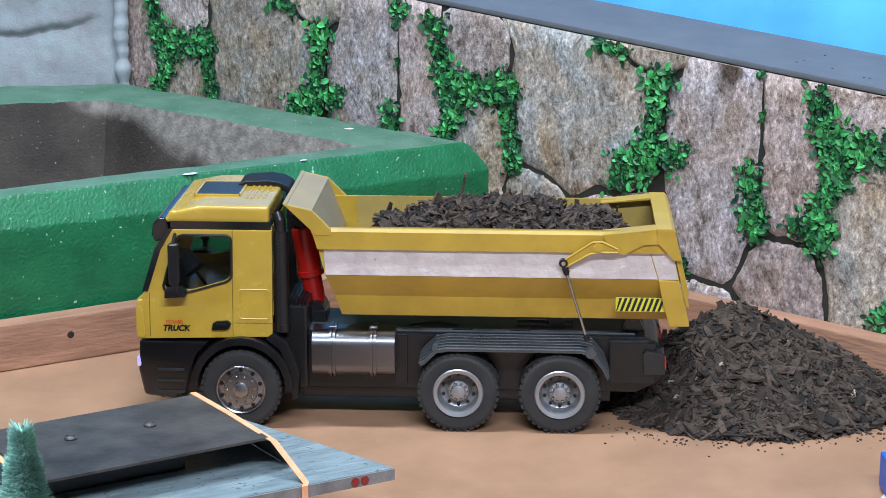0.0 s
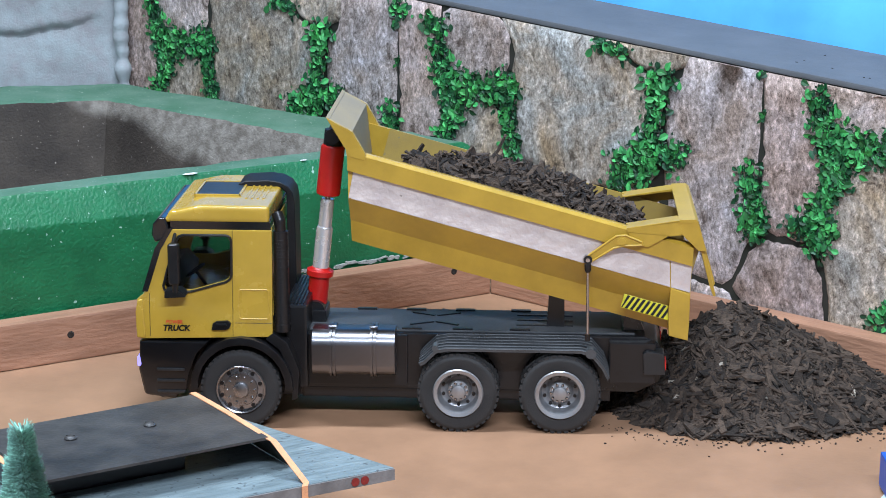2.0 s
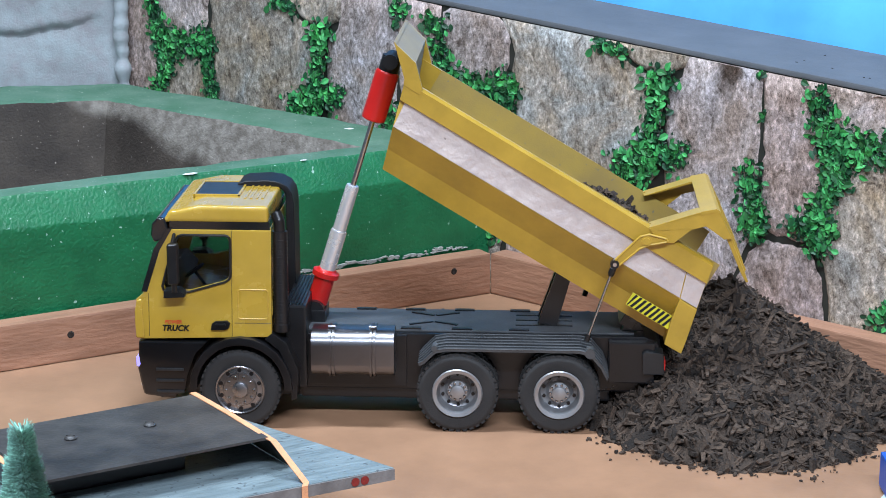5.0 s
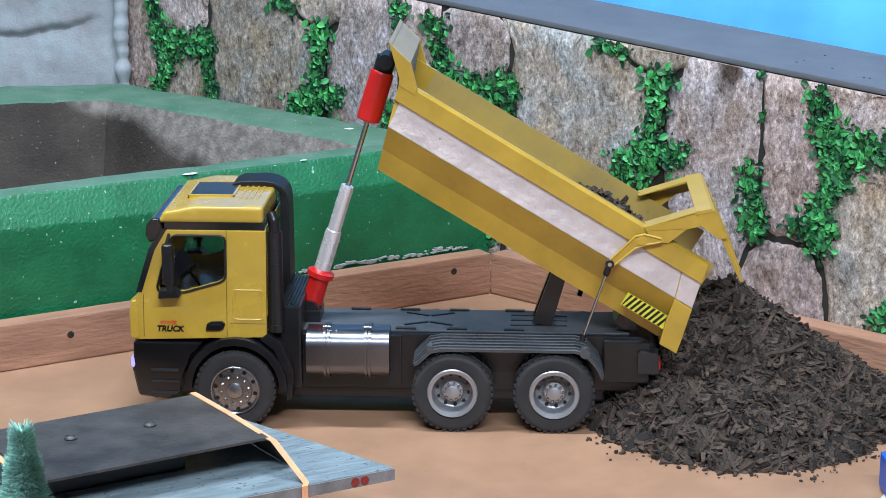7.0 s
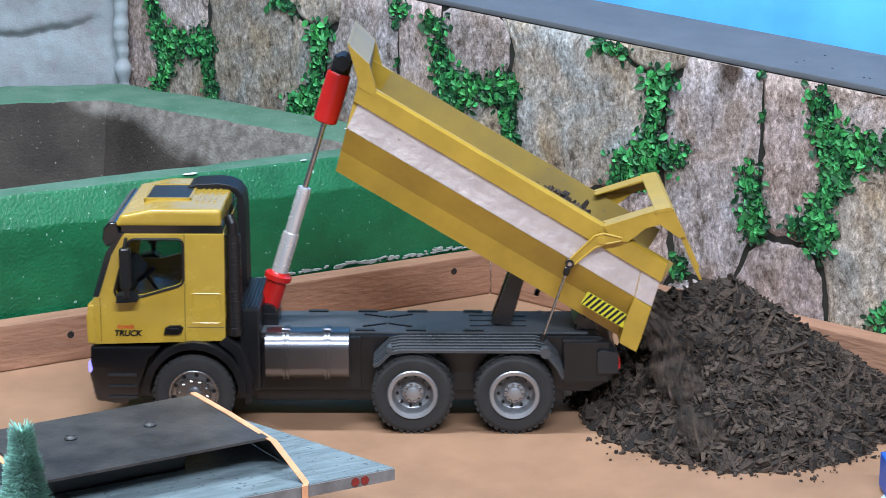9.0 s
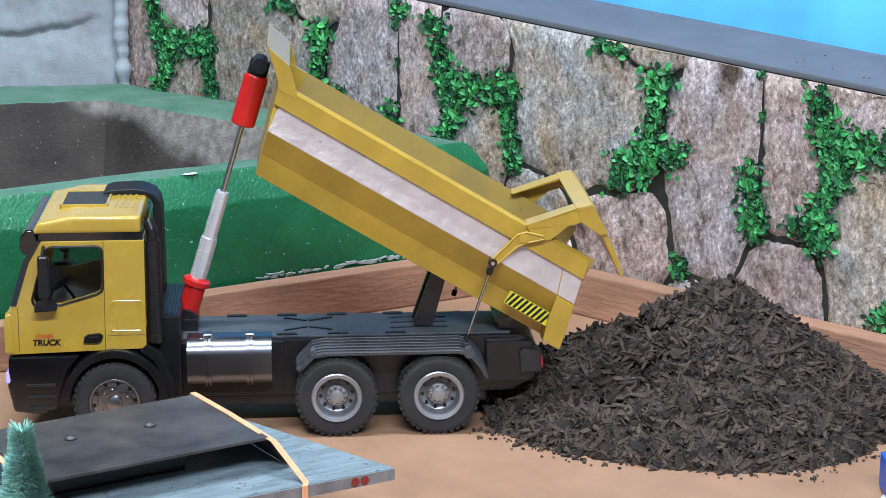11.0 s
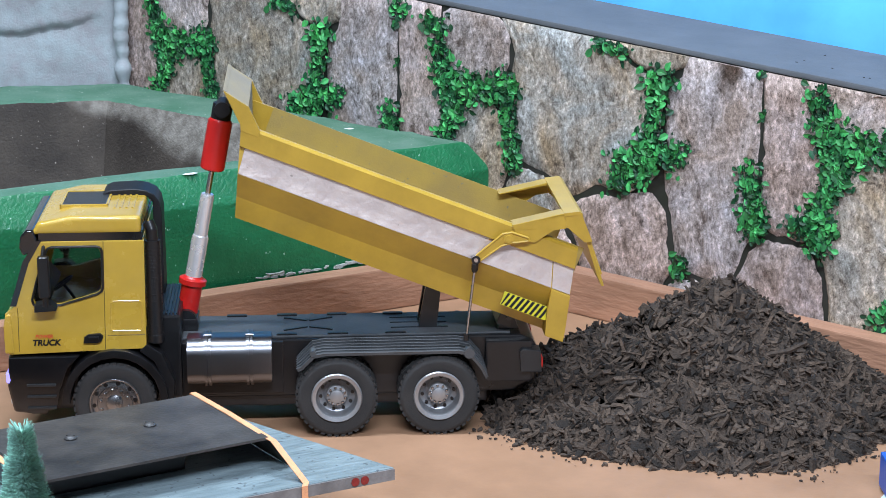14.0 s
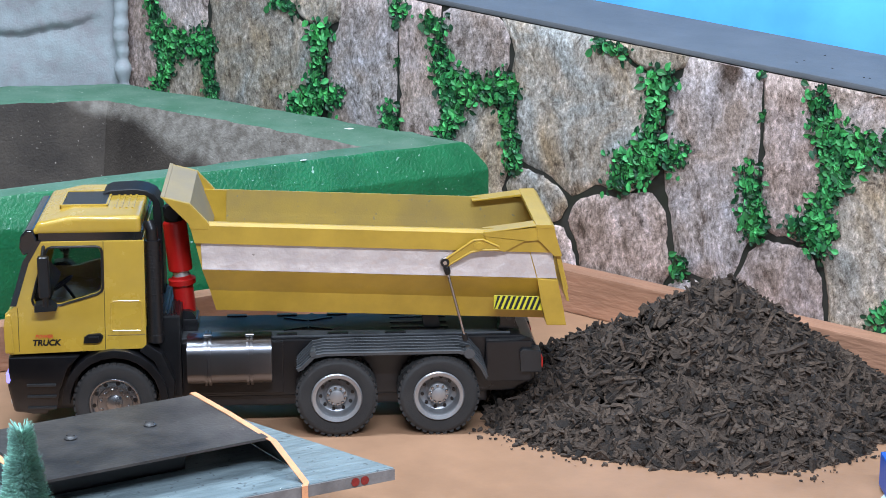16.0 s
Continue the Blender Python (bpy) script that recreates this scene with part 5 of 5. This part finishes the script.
def build_clumps():
    """Each clump: object, place in the bed, resting pose on the heap, when it starts to slide, whether it goes late."""
    rng = random.Random(21)
    made = []
    early, late = 120, 92
    seats = []
    for i in range(9):
        for j in range(5):
            for lay in range(3):
                x, y = -0.132 + 0.0205 * i + rng.uniform(-0.004, 0.004), 0.037 + 0.0118 * j + rng.uniform(-0.002, 0.002)
                if lay == 2:
                    y = MID + (y - MID) * 0.5
                z = load_height(x, y) - 0.002 - 0.017 * lay
                if z > 0.108:
                    seats.append((x, y, z))
    rng.shuffle(seats)
    seats = sorted(seats[:early], key=lambda p: -p[0])
    lows = [(rng.uniform(-0.030, 0.050), rng.uniform(0.045, W - 0.045), rng.uniform(0.112, 0.132)) for _ in range(late)]
    for q in range(7):
        lows[q] = (LEFT_X[0] + (LEFT_X[1] - LEFT_X[0]) * q / 6, rng.uniform(0.086, 0.094), 0.1440 + 0.0025 * math.sin(q * 0.5))

    def resting(a, b, low_limit):
        for _ in range(4000):
            x, y = rng.uniform(0.035, 0.38), rng.uniform(-0.075, 0.16)
            hb_, ha = height(b, x, y), height(a, x, y) if a else 0
            if hb_ > 0.004 and hb_ - ha > low_limit and before_plank(x, y, 0.022):
                return x, y, hb_
        return x, y, hb_

    picked = []

    def spread(a, b, low_limit, count):
        out = []
        for _ in range(count):
            best, far = None, -1
            for _ in range(14):
                p = resting(a, b, low_limit)
                d = min([(p[0] - q[0]) ** 2 + (p[1] - q[1]) ** 2 * 0.8 for q in picked + out] or [1])
                if d > far:
                    best, far = p, d
            out.append(best)
        picked.extend(out)
        return out

    rest_a = spread(HEAP_START, HEAP_MID, 0.003, early)
    rest_b = spread(HEAP_MID, HEAP_END, 0.002, late)
    rest_a.sort(key=lambda p: 0.5 * p[2] + 0.03 * rng.random())
    rest_b.sort(key=lambda p: -p[0] + 0.03 * rng.random())
    for k, (seat, rest) in enumerate(list(zip(seats, rest_a)) + list(zip(sorted(lows, key=lambda p: -p[0]), rest_b))):
        is_late = k >= early
        heap = HEAP_END if is_late else HEAP_MID
        ob = new("bark_clump", CLUMP_MESHES[k % 10])
        tagged(ob, "clump of dark shredded bark chips tipped from the truck", "bark clump", group="bark load", kind="stuff")
        m_seat = Matrix.Translation(seat) @ pose(0, 0, 0, rng.gauss(0, 8), rng.gauss(0, 8), rng.uniform(-40, 40))
        x, y, h = rest
        turn = slope(heap, x, y)
        m_rest = Matrix.Translation((x, y, h - 0.0015)) @ Vector((0, 0, 1)).rotation_difference(turn).to_matrix().to_4x4() @ pose(0, 0, 0, 0, 0, rng.uniform(-30, 30))
        if is_late:
            start = 8.35 + 1.15 * (k - early) / late + rng.uniform(0, 0.1)
        else:
            start = 3.10 + 0.48 * (k / early) + rng.uniform(0, 0.08)
        made.append((ob, m_seat, m_rest, start, is_late))
    for k in range(44):
        is_late = k >= 30
        ob = new("bark_crumb_group", CRUMB_MESHES[k % 4])
        tagged(ob, "few small bark crumbs fallen beside the heap", "bark crumbs", group="bark crumbs", kind="stuff")
        for _ in range(200):
            a = rng.uniform(3.2, 6.2)
            r = 0.97 + abs(rng.gauss(0, 0.06))
            heap = HEAP_END if is_late else HEAP_MID
            x, y = heap[0] + (heap[3] if math.cos(a) < 0 else heap[4]) * 1.03 * r * math.cos(a), heap[1] + heap[5] * 1.03 * r * math.sin(a)
            if before_plank(x, y, 0.03) and (x > 0.12 or y < 0.02) and (not is_late or x < 0.14):
                break
        m_seat = pose(rng.uniform(-0.03, 0.04), rng.uniform(0.05, W - 0.05), rng.uniform(0.104, 0.112), 0, 0, rng.uniform(-60, 60))
        m_rest = pose(x, y, 0.0008, 0, 0, rng.uniform(-60, 60))
        made.append((ob, m_seat, m_rest, (8.5 + rng.uniform(0, 0.9)) if is_late else 3.2 + rng.uniform(0, 0.5), is_late))
    vs, fs = chip(random.Random(2), 0.034, 0.0042, 0.0022)
    ob = new("bark_stick", chips_mesh("bark_stick", [(pose(0, 0, 0.008, 0, -68, 0), vs, fs)]))
    tagged(ob, "long upright dark bark stick in the load", "bark stick")
    made.append((ob, pose(-0.082, 0.078, 0.165, 0, 0, 10), pose(0.262, 0.02, 0.058, 30, 50, 40), 3.5, False))
    return made


def build_crumb_meshes():
    rng = random.Random(31)
    out = []
    for k in range(4):
        items = []
        for _ in range(9):
            q = rng.uniform(0.06, 0.22) if rng.random() < 0.85 else 0.4
            vs, fs = chip(rng, 0.012 * q, 0.008 * q, 0.005 * q)
            items.append((pose(rng.gauss(0, 0.008), rng.gauss(0, 0.008), 0.001 * q, rng.gauss(0, 12), rng.gauss(0, 12), rng.uniform(0, 360)), vs, fs))
        out.append(chips_mesh("bark_crumb_group", items))
    return out


CRUMB_MESHES = build_crumb_meshes()
CLUMPS = build_clumps()


def clump_rows():
    out = []
    for ob, m_seat, m_rest, start, is_late in CLUMPS:
        x0, y0, z0 = m_seat.translation
        accel = 1.5 if not is_late else 1.2
        lip = 0.082
        slide = math.sqrt(2 * max(0.004, lip - x0) / accel)

        def seated(t):
            s = max(0.0, t - start)
            x = x0 + 0.5 * accel * s * s
            k = min(1, (x - x0) / max(0.02, lip - x0))
            m = m_seat.copy()
            # while sliding the pile thins out towards the floor of the bed
            m.translation = (x, y0 + (MID - y0) * 0.25 * k, z0 + (min(z0, 0.116) - z0) * k)
            return truck_pose(t) @ bed_turn(lerp_table(ANGLES, t)) @ m

        leave = start + slide
        ts = sorted({t for t, _ in ANGLES if t < start} | ({t for t, _ in PX if t < start} if is_late else set()) | {start})
        ts += [start + slide * f for f in (0.25, 0.5, 0.75, 1.0)]
        rows = [(t, seated(t)) for t in ts]
        a, b = rows[-1][1], m_rest
        heap = HEAP_END if is_late else HEAP_MID
        # first hit on the heap below the lip, then a tumble to rest
        hit = a.translation.lerp(b.translation, 0.35)
        hit.x, hit.y = a.translation.x + 0.022, a.translation.y + (b.translation.y - a.translation.y) * 0.3
        hit.z = min(a.translation.z - 0.006, max(height(heap, hit.x, hit.y) + 0.006, b.translation.z + 0.01, 0.02))
        qa, qb = a.to_quaternion(), b.to_quaternion()
        drop = 0.32
        for f in (0.3, 0.6, 0.8, 1.0):
            if f < 0.31:
                p = hit.copy()
            else:
                g = (f - 0.3) / 0.7
                p = hit.lerp(b.translation, g)
                p.z = max(p.z, height(heap, p.x, p.y)) if f < 0.99 else b.translation.z
            rows.append((leave + drop * f, Matrix.LocRotScale(p, qa.slerp(qb, f), None)))
        rows.append((leave + drop + 0.3, b))
        rows.append((16.0, b))
        clean, last = [], -1
        for t, m in rows:
            if frame(t) > last:
                clean.append((t, m))
                last = frame(t)
        out.append((ob, clean))
    return out


# ---- foreground: flat trailer deck with a strapped plate, bristle tree, blue block ----
def slab(poly, z0, z1, w=0.0008):
    bm = bmesh.new()
    a = [bm.verts.new((x, y, z0)) for x, y in poly]
    b = [bm.verts.new((x, y, z1)) for x, y in poly]
    bm.faces.new(a[::-1])
    bm.faces.new(b)
    for i in range(len(poly)):
        j = (i + 1) % len(poly)
        bm.faces.new((a[i], a[j], b[j], b[i]))
    bmesh.ops.recalc_face_normals(bm, faces=bm.faces)
    return bevelled(bm, w, 2)


def ribbon(points, width, thick, side):
    """A flat strap through points; side: its width's direction."""
    bm = bmesh.new()
    s = Vector(side).normalized() * width / 2
    rows = []
    for i, p in enumerate(points):
        p = Vector(p)
        d = (Vector(points[min(i + 1, len(points) - 1)]) - Vector(points[max(i - 1, 0)])).normalized()
        up = s.cross(d).normalized() * thick
        rows.append([bm.verts.new(q) for q in (p - s, p + s, p + s + up, p - s + up)])
    for a, b in zip(rows, rows[1:]):
        for i in range(4):
            j = (i + 1) % 4
            bm.faces.new((a[i], a[j], b[j], b[i]))
    bm.faces.new(rows[0])
    bm.faces.new(rows[-1])
    return bm


def build_trailer():
    tr = empty("flat_trailer")
    tagged(tr, "low flat trailer with grey wood-grain deck", "trailer")
    p0, p1 = Vector((-0.0331, -0.2049)), Vector((-0.165, -0.088))
    d = Vector((-0.875, -0.484))
    deck = [p0, p1, p1 + d * 0.36, p0 + d * 0.44]
    ob = part("deck", slab(deck, 0.0415, 0.0500), M_DECK, tr, "worn blue grey wood-grain deck board")
    part("deck_edge", slab([p0 + Vector((0.0006, -0.0008)), p0 + Vector((-0.002, 0.0012)), p0 + d * 0.44 + Vector((0, 0.002)), p0 + d * 0.44 + Vector((0.0, -0.0014))], 0.0413, 0.0493, 0.0002), M_DECKEDGE, ob)
    e = d
    for k in (0.022, 0.029):
        c = p0 + d * k + Vector((0.0, -0.0016))
        dot = lathe([(0.0, -0.0006), (0.0028, -0.0006), (0.0030, 0.0004)], 14, "Y")
        r = part("reflector", dot, M_REFLECTOR, ob, "small round red reflector")
        r.matrix_basis = Matrix.Translation((c.x, c.y, 0.0455)) @ pose(0, 0, 0, 0, 0, math.degrees(math.atan2(-d.y, -d.x)))
    for k in (0.10, 0.19, 0.30):
        for w in (0.03, 0.12):
            c = p0 + d * k + (p1 - p0).normalized() * w
            wh = lathe([(0.006, -0.006), (0.019, -0.007), (0.0205, -0.005), (0.0205, 0.005), (0.019, 0.007), (0.006, 0.006)], 28, "Y")
            o = part("trailer_wheel", wh, M_TYRE, tr, smooth=True)
            o.matrix_basis = Matrix.Translation((c.x, c.y, 0.0205)) @ pose(0, 0, 0, 0, 0, math.degrees(math.atan2(-d.y, -d.x)))
    c = p0 + d * 0.2 + (p1 - p0) * 0.4
    part("trailer_beam", slab([c + d * 0.19 + Vector((-0.008, 0.014)), c + d * 0.19 + Vector((0.008, -0.014)), c - d * 0.12 + Vector((0.008, -0.014)), c - d * 0.12 + Vector((-0.008, 0.014))], 0.022, 0.0415), M_BLACK, tr)
    # plate lying on a black block
    a, b, c2, dd = Vector((-0.1761, -0.1232)), Vector((-0.1165, -0.2128)), Vector((-0.2402, -0.2882)), Vector((-0.3010, -0.1985))
    back = (dd - a).normalized()
    pl = empty("ramp_plate")
    tagged(pl, "dusty black rubber plate strapped on the trailer deck", "plate")
    n = 14
    bm = bmesh.new()
    rows = []
    for k in range(n + 8):
        if k < 8:
            u = (8 - k) / 8
            off, z = -0.016 * u, 0.0745 - 0.0225 * u ** 1.3
        else:
            off, z = 0.16 * (k - 8) / (n - 1), 0.0745
        rows.append([bm.verts.new((*(q + back * off), z + h)) for h in (0.0, -0.0018) for q in (a, a.lerp(b, 0.5), b)])
    for r1, r2 in zip(rows, rows[1:]):
        for i, j in ((0, 1), (1, 2), (2, 5), (5, 4), (4, 3), (3, 0)):
            bm.faces.new((r1[i], r1[j], r2[j], r2[i]))
    for r in (rows[0], rows[-1]):
        bm.faces.new((r[0], r[1], r[2], r[5], r[4], r[3]))
    part("sheet", bm, M_PLATE, pl, smooth=True)
    blk = [a.lerp(b, 0.12) + back * 0.045, a.lerp(b, 0.70) + back * 0.045, a.lerp(b, 0.70) + back * 0.16, a.lerp(b, 0.12) + back * 0.16]
    part("carrier_block", slab(blk, 0.0502, 0.0727, 0.002), M_BLACK, pl)
    for q in (Vector((-0.2480, -0.2160)), Vector((-0.1990, -0.1895))):
        s = lathe([(0.0042, 0.0), (0.0045, 0.0008), (0.0034, 0.0020), (0.0015, 0.0026), (0.0, 0.0026)], 18, "Z")
        add(s, box(-0.003, 0.003, -0.0006, 0.0006, 0.0022, 0.0030))
        part("plate_screw", s, M_PLATE, pl, "domed dusty screw head", smooth=True).location = (q.x, q.y, 0.0745)
    s1 = ribbon([(*(a + Vector((-0.004, 0.006))), 0.060), (*(a + Vector((-0.002, 0.002))), 0.0752), (*a.lerp(b, 0.5), 0.0753), (*(b + Vector((0.004, -0.006))), 0.0742), (*(p0 + d * 0.0655 + Vector((0, 0.002))), 0.0506), (*(p0 + d * 0.067 + Vector((0.001, -0.0022))), 0.0500), (*(p0 + d * 0.067 + Vector((0.001, -0.0024))), 0.0400)], 0.0045, 0.0006, (-back.x, -back.y, 0))
    st = part("strap", s1, M_ORANGE, None)
    tagged(st, "thin orange rubber strap over the plate", "strap", group="straps on the trailer")
    o2 = back * 0.165
    s2 = ribbon([(*(a + o2), 0.0752), (*(b + o2 + Vector((0.004, -0.006))), 0.0747), (*(p0 + d * 0.235 + Vector((0, -0.002))), 0.0505), (*(p0 + d * 0.236 + Vector((0.001, -0.0024))), 0.0400)], 0.0045, 0.0006, (-back.x, -back.y, 0))
    tagged(part("strap", s2, M_ORANGE, None), "thin orange rubber strap over the plate", "strap", group="straps on the trailer")


build_trailer()


def build_tree():
    rng = random.Random(4)
    X, Yy, tip = -0.2395, -0.40, 0.1450
    th = empty("bristle_tree", X, Yy, 0)
    tagged(th, "small frosted green bottle-brush fir tree", "model tree")
    part("trunk", rod((0, 0, 0.004), (0, 0, tip - 0.004), 0.0014, 10), M_BLACK, th)
    part("foot", lathe([(0.014, 0.0), (0.014, 0.006), (0.011, 0.009), (0.0, 0.009)], 24, "Z"), M_PLANK, th)
    V, F = [], []
    for _ in range(30000):
        u = rng.random() ** 0.8
        z = tip - 0.130 * u
        r = (0.0066 + 0.0275 * u) * rng.uniform(0.80, 1.0) + 0.0008 * math.sin(u * 40)
        a = rng.uniform(0, 6.283)
        dx, dy = math.cos(a), math.sin(a)
        up = rng.gauss(0.002, 0.003)
        w = 0.00022
        o = len(V)
        V += [(-dy * w, dx * w, z), (dy * w, -dx * w, z), (dx * r - dy * w * 1.4, dy * r + dx * w * 1.4, z + up), (dx * r + dy * w * 1.4, dy * r - dx * w * 1.4, z + up + 0.0003)]
        F.append((o, o + 1, o + 3, o + 2))
    me = bpy.data.meshes.new("bristles")
    me.from_pydata(V, [], F)
    me.materials.append(M_NEEDLE)
    ob = new("bristles", me)
    ob.parent = th
    tagged(ob, "fine pale green bristles", kind="stuff")


build_tree()


def build_block():
    ob = part("blue_block", box(0.3150, 0.36, -0.165, -0.115, 0.0025, 0.0285, 0.002), M_DEEPBLUE)
    tagged(ob, "blue plastic block standing on a pale card", "block")
    ob = part("card", slab([(0.291, -0.175), (0.37, -0.18), (0.375, -0.125), (0.318, -0.128)], 0.0004, 0.0024, 0.0004), M_CARD)
    tagged(ob, "pale grey green card lying on the table", "card")


M_CARD = material("pale_card", (0.52, 0.60, 0.56), 0.7, 0.0, 0.1, 30, 0.05)
build_block()
# ---- motion of the truck, bed, gate, rods and ram ----
PX = [(0, 991), (4.2, 991), (5.2, 989), (6.0, 987), (6.3, 986.5), (6.7, 985.5), (6.9, 989), (7.0, 981), (7.3, 981), (7.4, 991), (7.5, 998), (7.6, 990), (7.7, 982), (7.9, 976), (8.3, 975), (8.4, 964), (8.5, 953), (8.7, 951), (8.8, 942), (8.9, 931),
      (9.0, 911), (9.1, 894), (9.2, 877), (9.5, 834), (9.8, 800), (10.1, 782), (10.5, 777), (16, 777)]
TRAVEL = [(t, -0.0031 + (p - 777) * 0.000438) for t, p in PX]
ANGLES = [(0, 0), (0.25, 1.0), (0.5, 2.7), (1, 6.2), (1.5, 10.4), (2, 15.2), (2.5, 20.5), (3, 25.2), (3.4, 28.5), (3.7, 30.2), (4, 30.7), (4.3, 30.9), (12.5, 30.9), (12.8, 30.8), (13, 30.2), (13.25, 28.8), (13.5, 26.8), (14, 21.5), (14.5, 15.7), (15, 10.5), (15.5, 6.2), (16, 2.6)]


def lerp_table(table, t):
    for (a, va), (b, vb) in zip(table, table[1:]):
        if t <= b:
            return va + (vb - va) * (t - a) / (b - a)
    return table[-1][1]


def truck_pose(t):
    x = lerp_table(TRAVEL, t)
    k = min(1, max(0, (x - 0.0) / 0.06))
    return pose(x, -0.0005 + 0.0015 * k, 0, 0, 0, 3.8 - 77 * x)


def gate_turn(deg):
    """Turn of the lever arm in the bed's space: the pull rod keeps it nearly level."""
    return -deg * (1 + 0.36 * deg / 31)


def motions():
    times = sorted(set([0.0, 16.0] + [t for t, _ in PX] + [t for t, _ in ANGLES]))
    walk(truck, [(t, truck_pose(t)) for t in sorted(set([t for t, _ in PX]))])
    for w, axle, side in WHEELS:
        y = w.location.y
        x = AXLES[axle]
        x0 = TRAVEL[0][1]
        walk(w, [(t, pose(x, y, WHEEL_R, 0, math.degrees((v - x0) / WHEEL_R))) for t, v in TRAVEL])
    walk(bed, [(t, Matrix.Translation((HINGE[0], 0, HINGE[1])) @ pose(0, 0, 0, 0, a)) for t, a in ANGLES])
    turns = {t: gate_turn(a) for t, a in ANGLES}
    off = Matrix.Translation((PIVOT.x - HINGE[0], 0, PIVOT.z - HINGE[1]))
    walk(gate, [(t, off @ pose(0, 0, 0, 0, turns[t])) for t, a in ANGLES])
    for link, y in LINKS:
        rows = []
        for t, a in ANGLES:
            top = bed_turn(a) @ PIVOT + pose(0, 0, 0, 0, a + turns[t]) @ (ROD_TOP - PIVOT)
            d = top - ROD_BOT
            rows.append((t, Matrix.Translation((ROD_BOT.x, y, ROD_BOT.z)) @ pose(0, 0, 0, 0, math.degrees(math.atan2(d.x, d.z)))))
        walk(link, rows)
    lower, two, thin, top = RAM
    rows = [[], [], [], []]
    short = (RAM_TOP - RAM_BASE).length
    for t, a in ANGLES:
        d = bed_turn(a) @ RAM_TOP - RAM_BASE
        ln = d.length
        turn = pose(0, 0, 0, 0, math.degrees(math.atan2(d.x, d.z)))
        e = ln - short
        for r, s in zip(rows, (0.0, 0.063 + 0.042 * min(1, e / 0.105), ln - 0.049, ln - 0.049)):
            r.append((t, Matrix.Translation(RAM_BASE) @ turn @ Matrix.Translation((0, 0, s))))
    for ob, r in zip((lower, two, thin, top), rows):
        walk(ob, r)
    for clump, rows in clump_rows():
        walk(clump, rows)


motions()
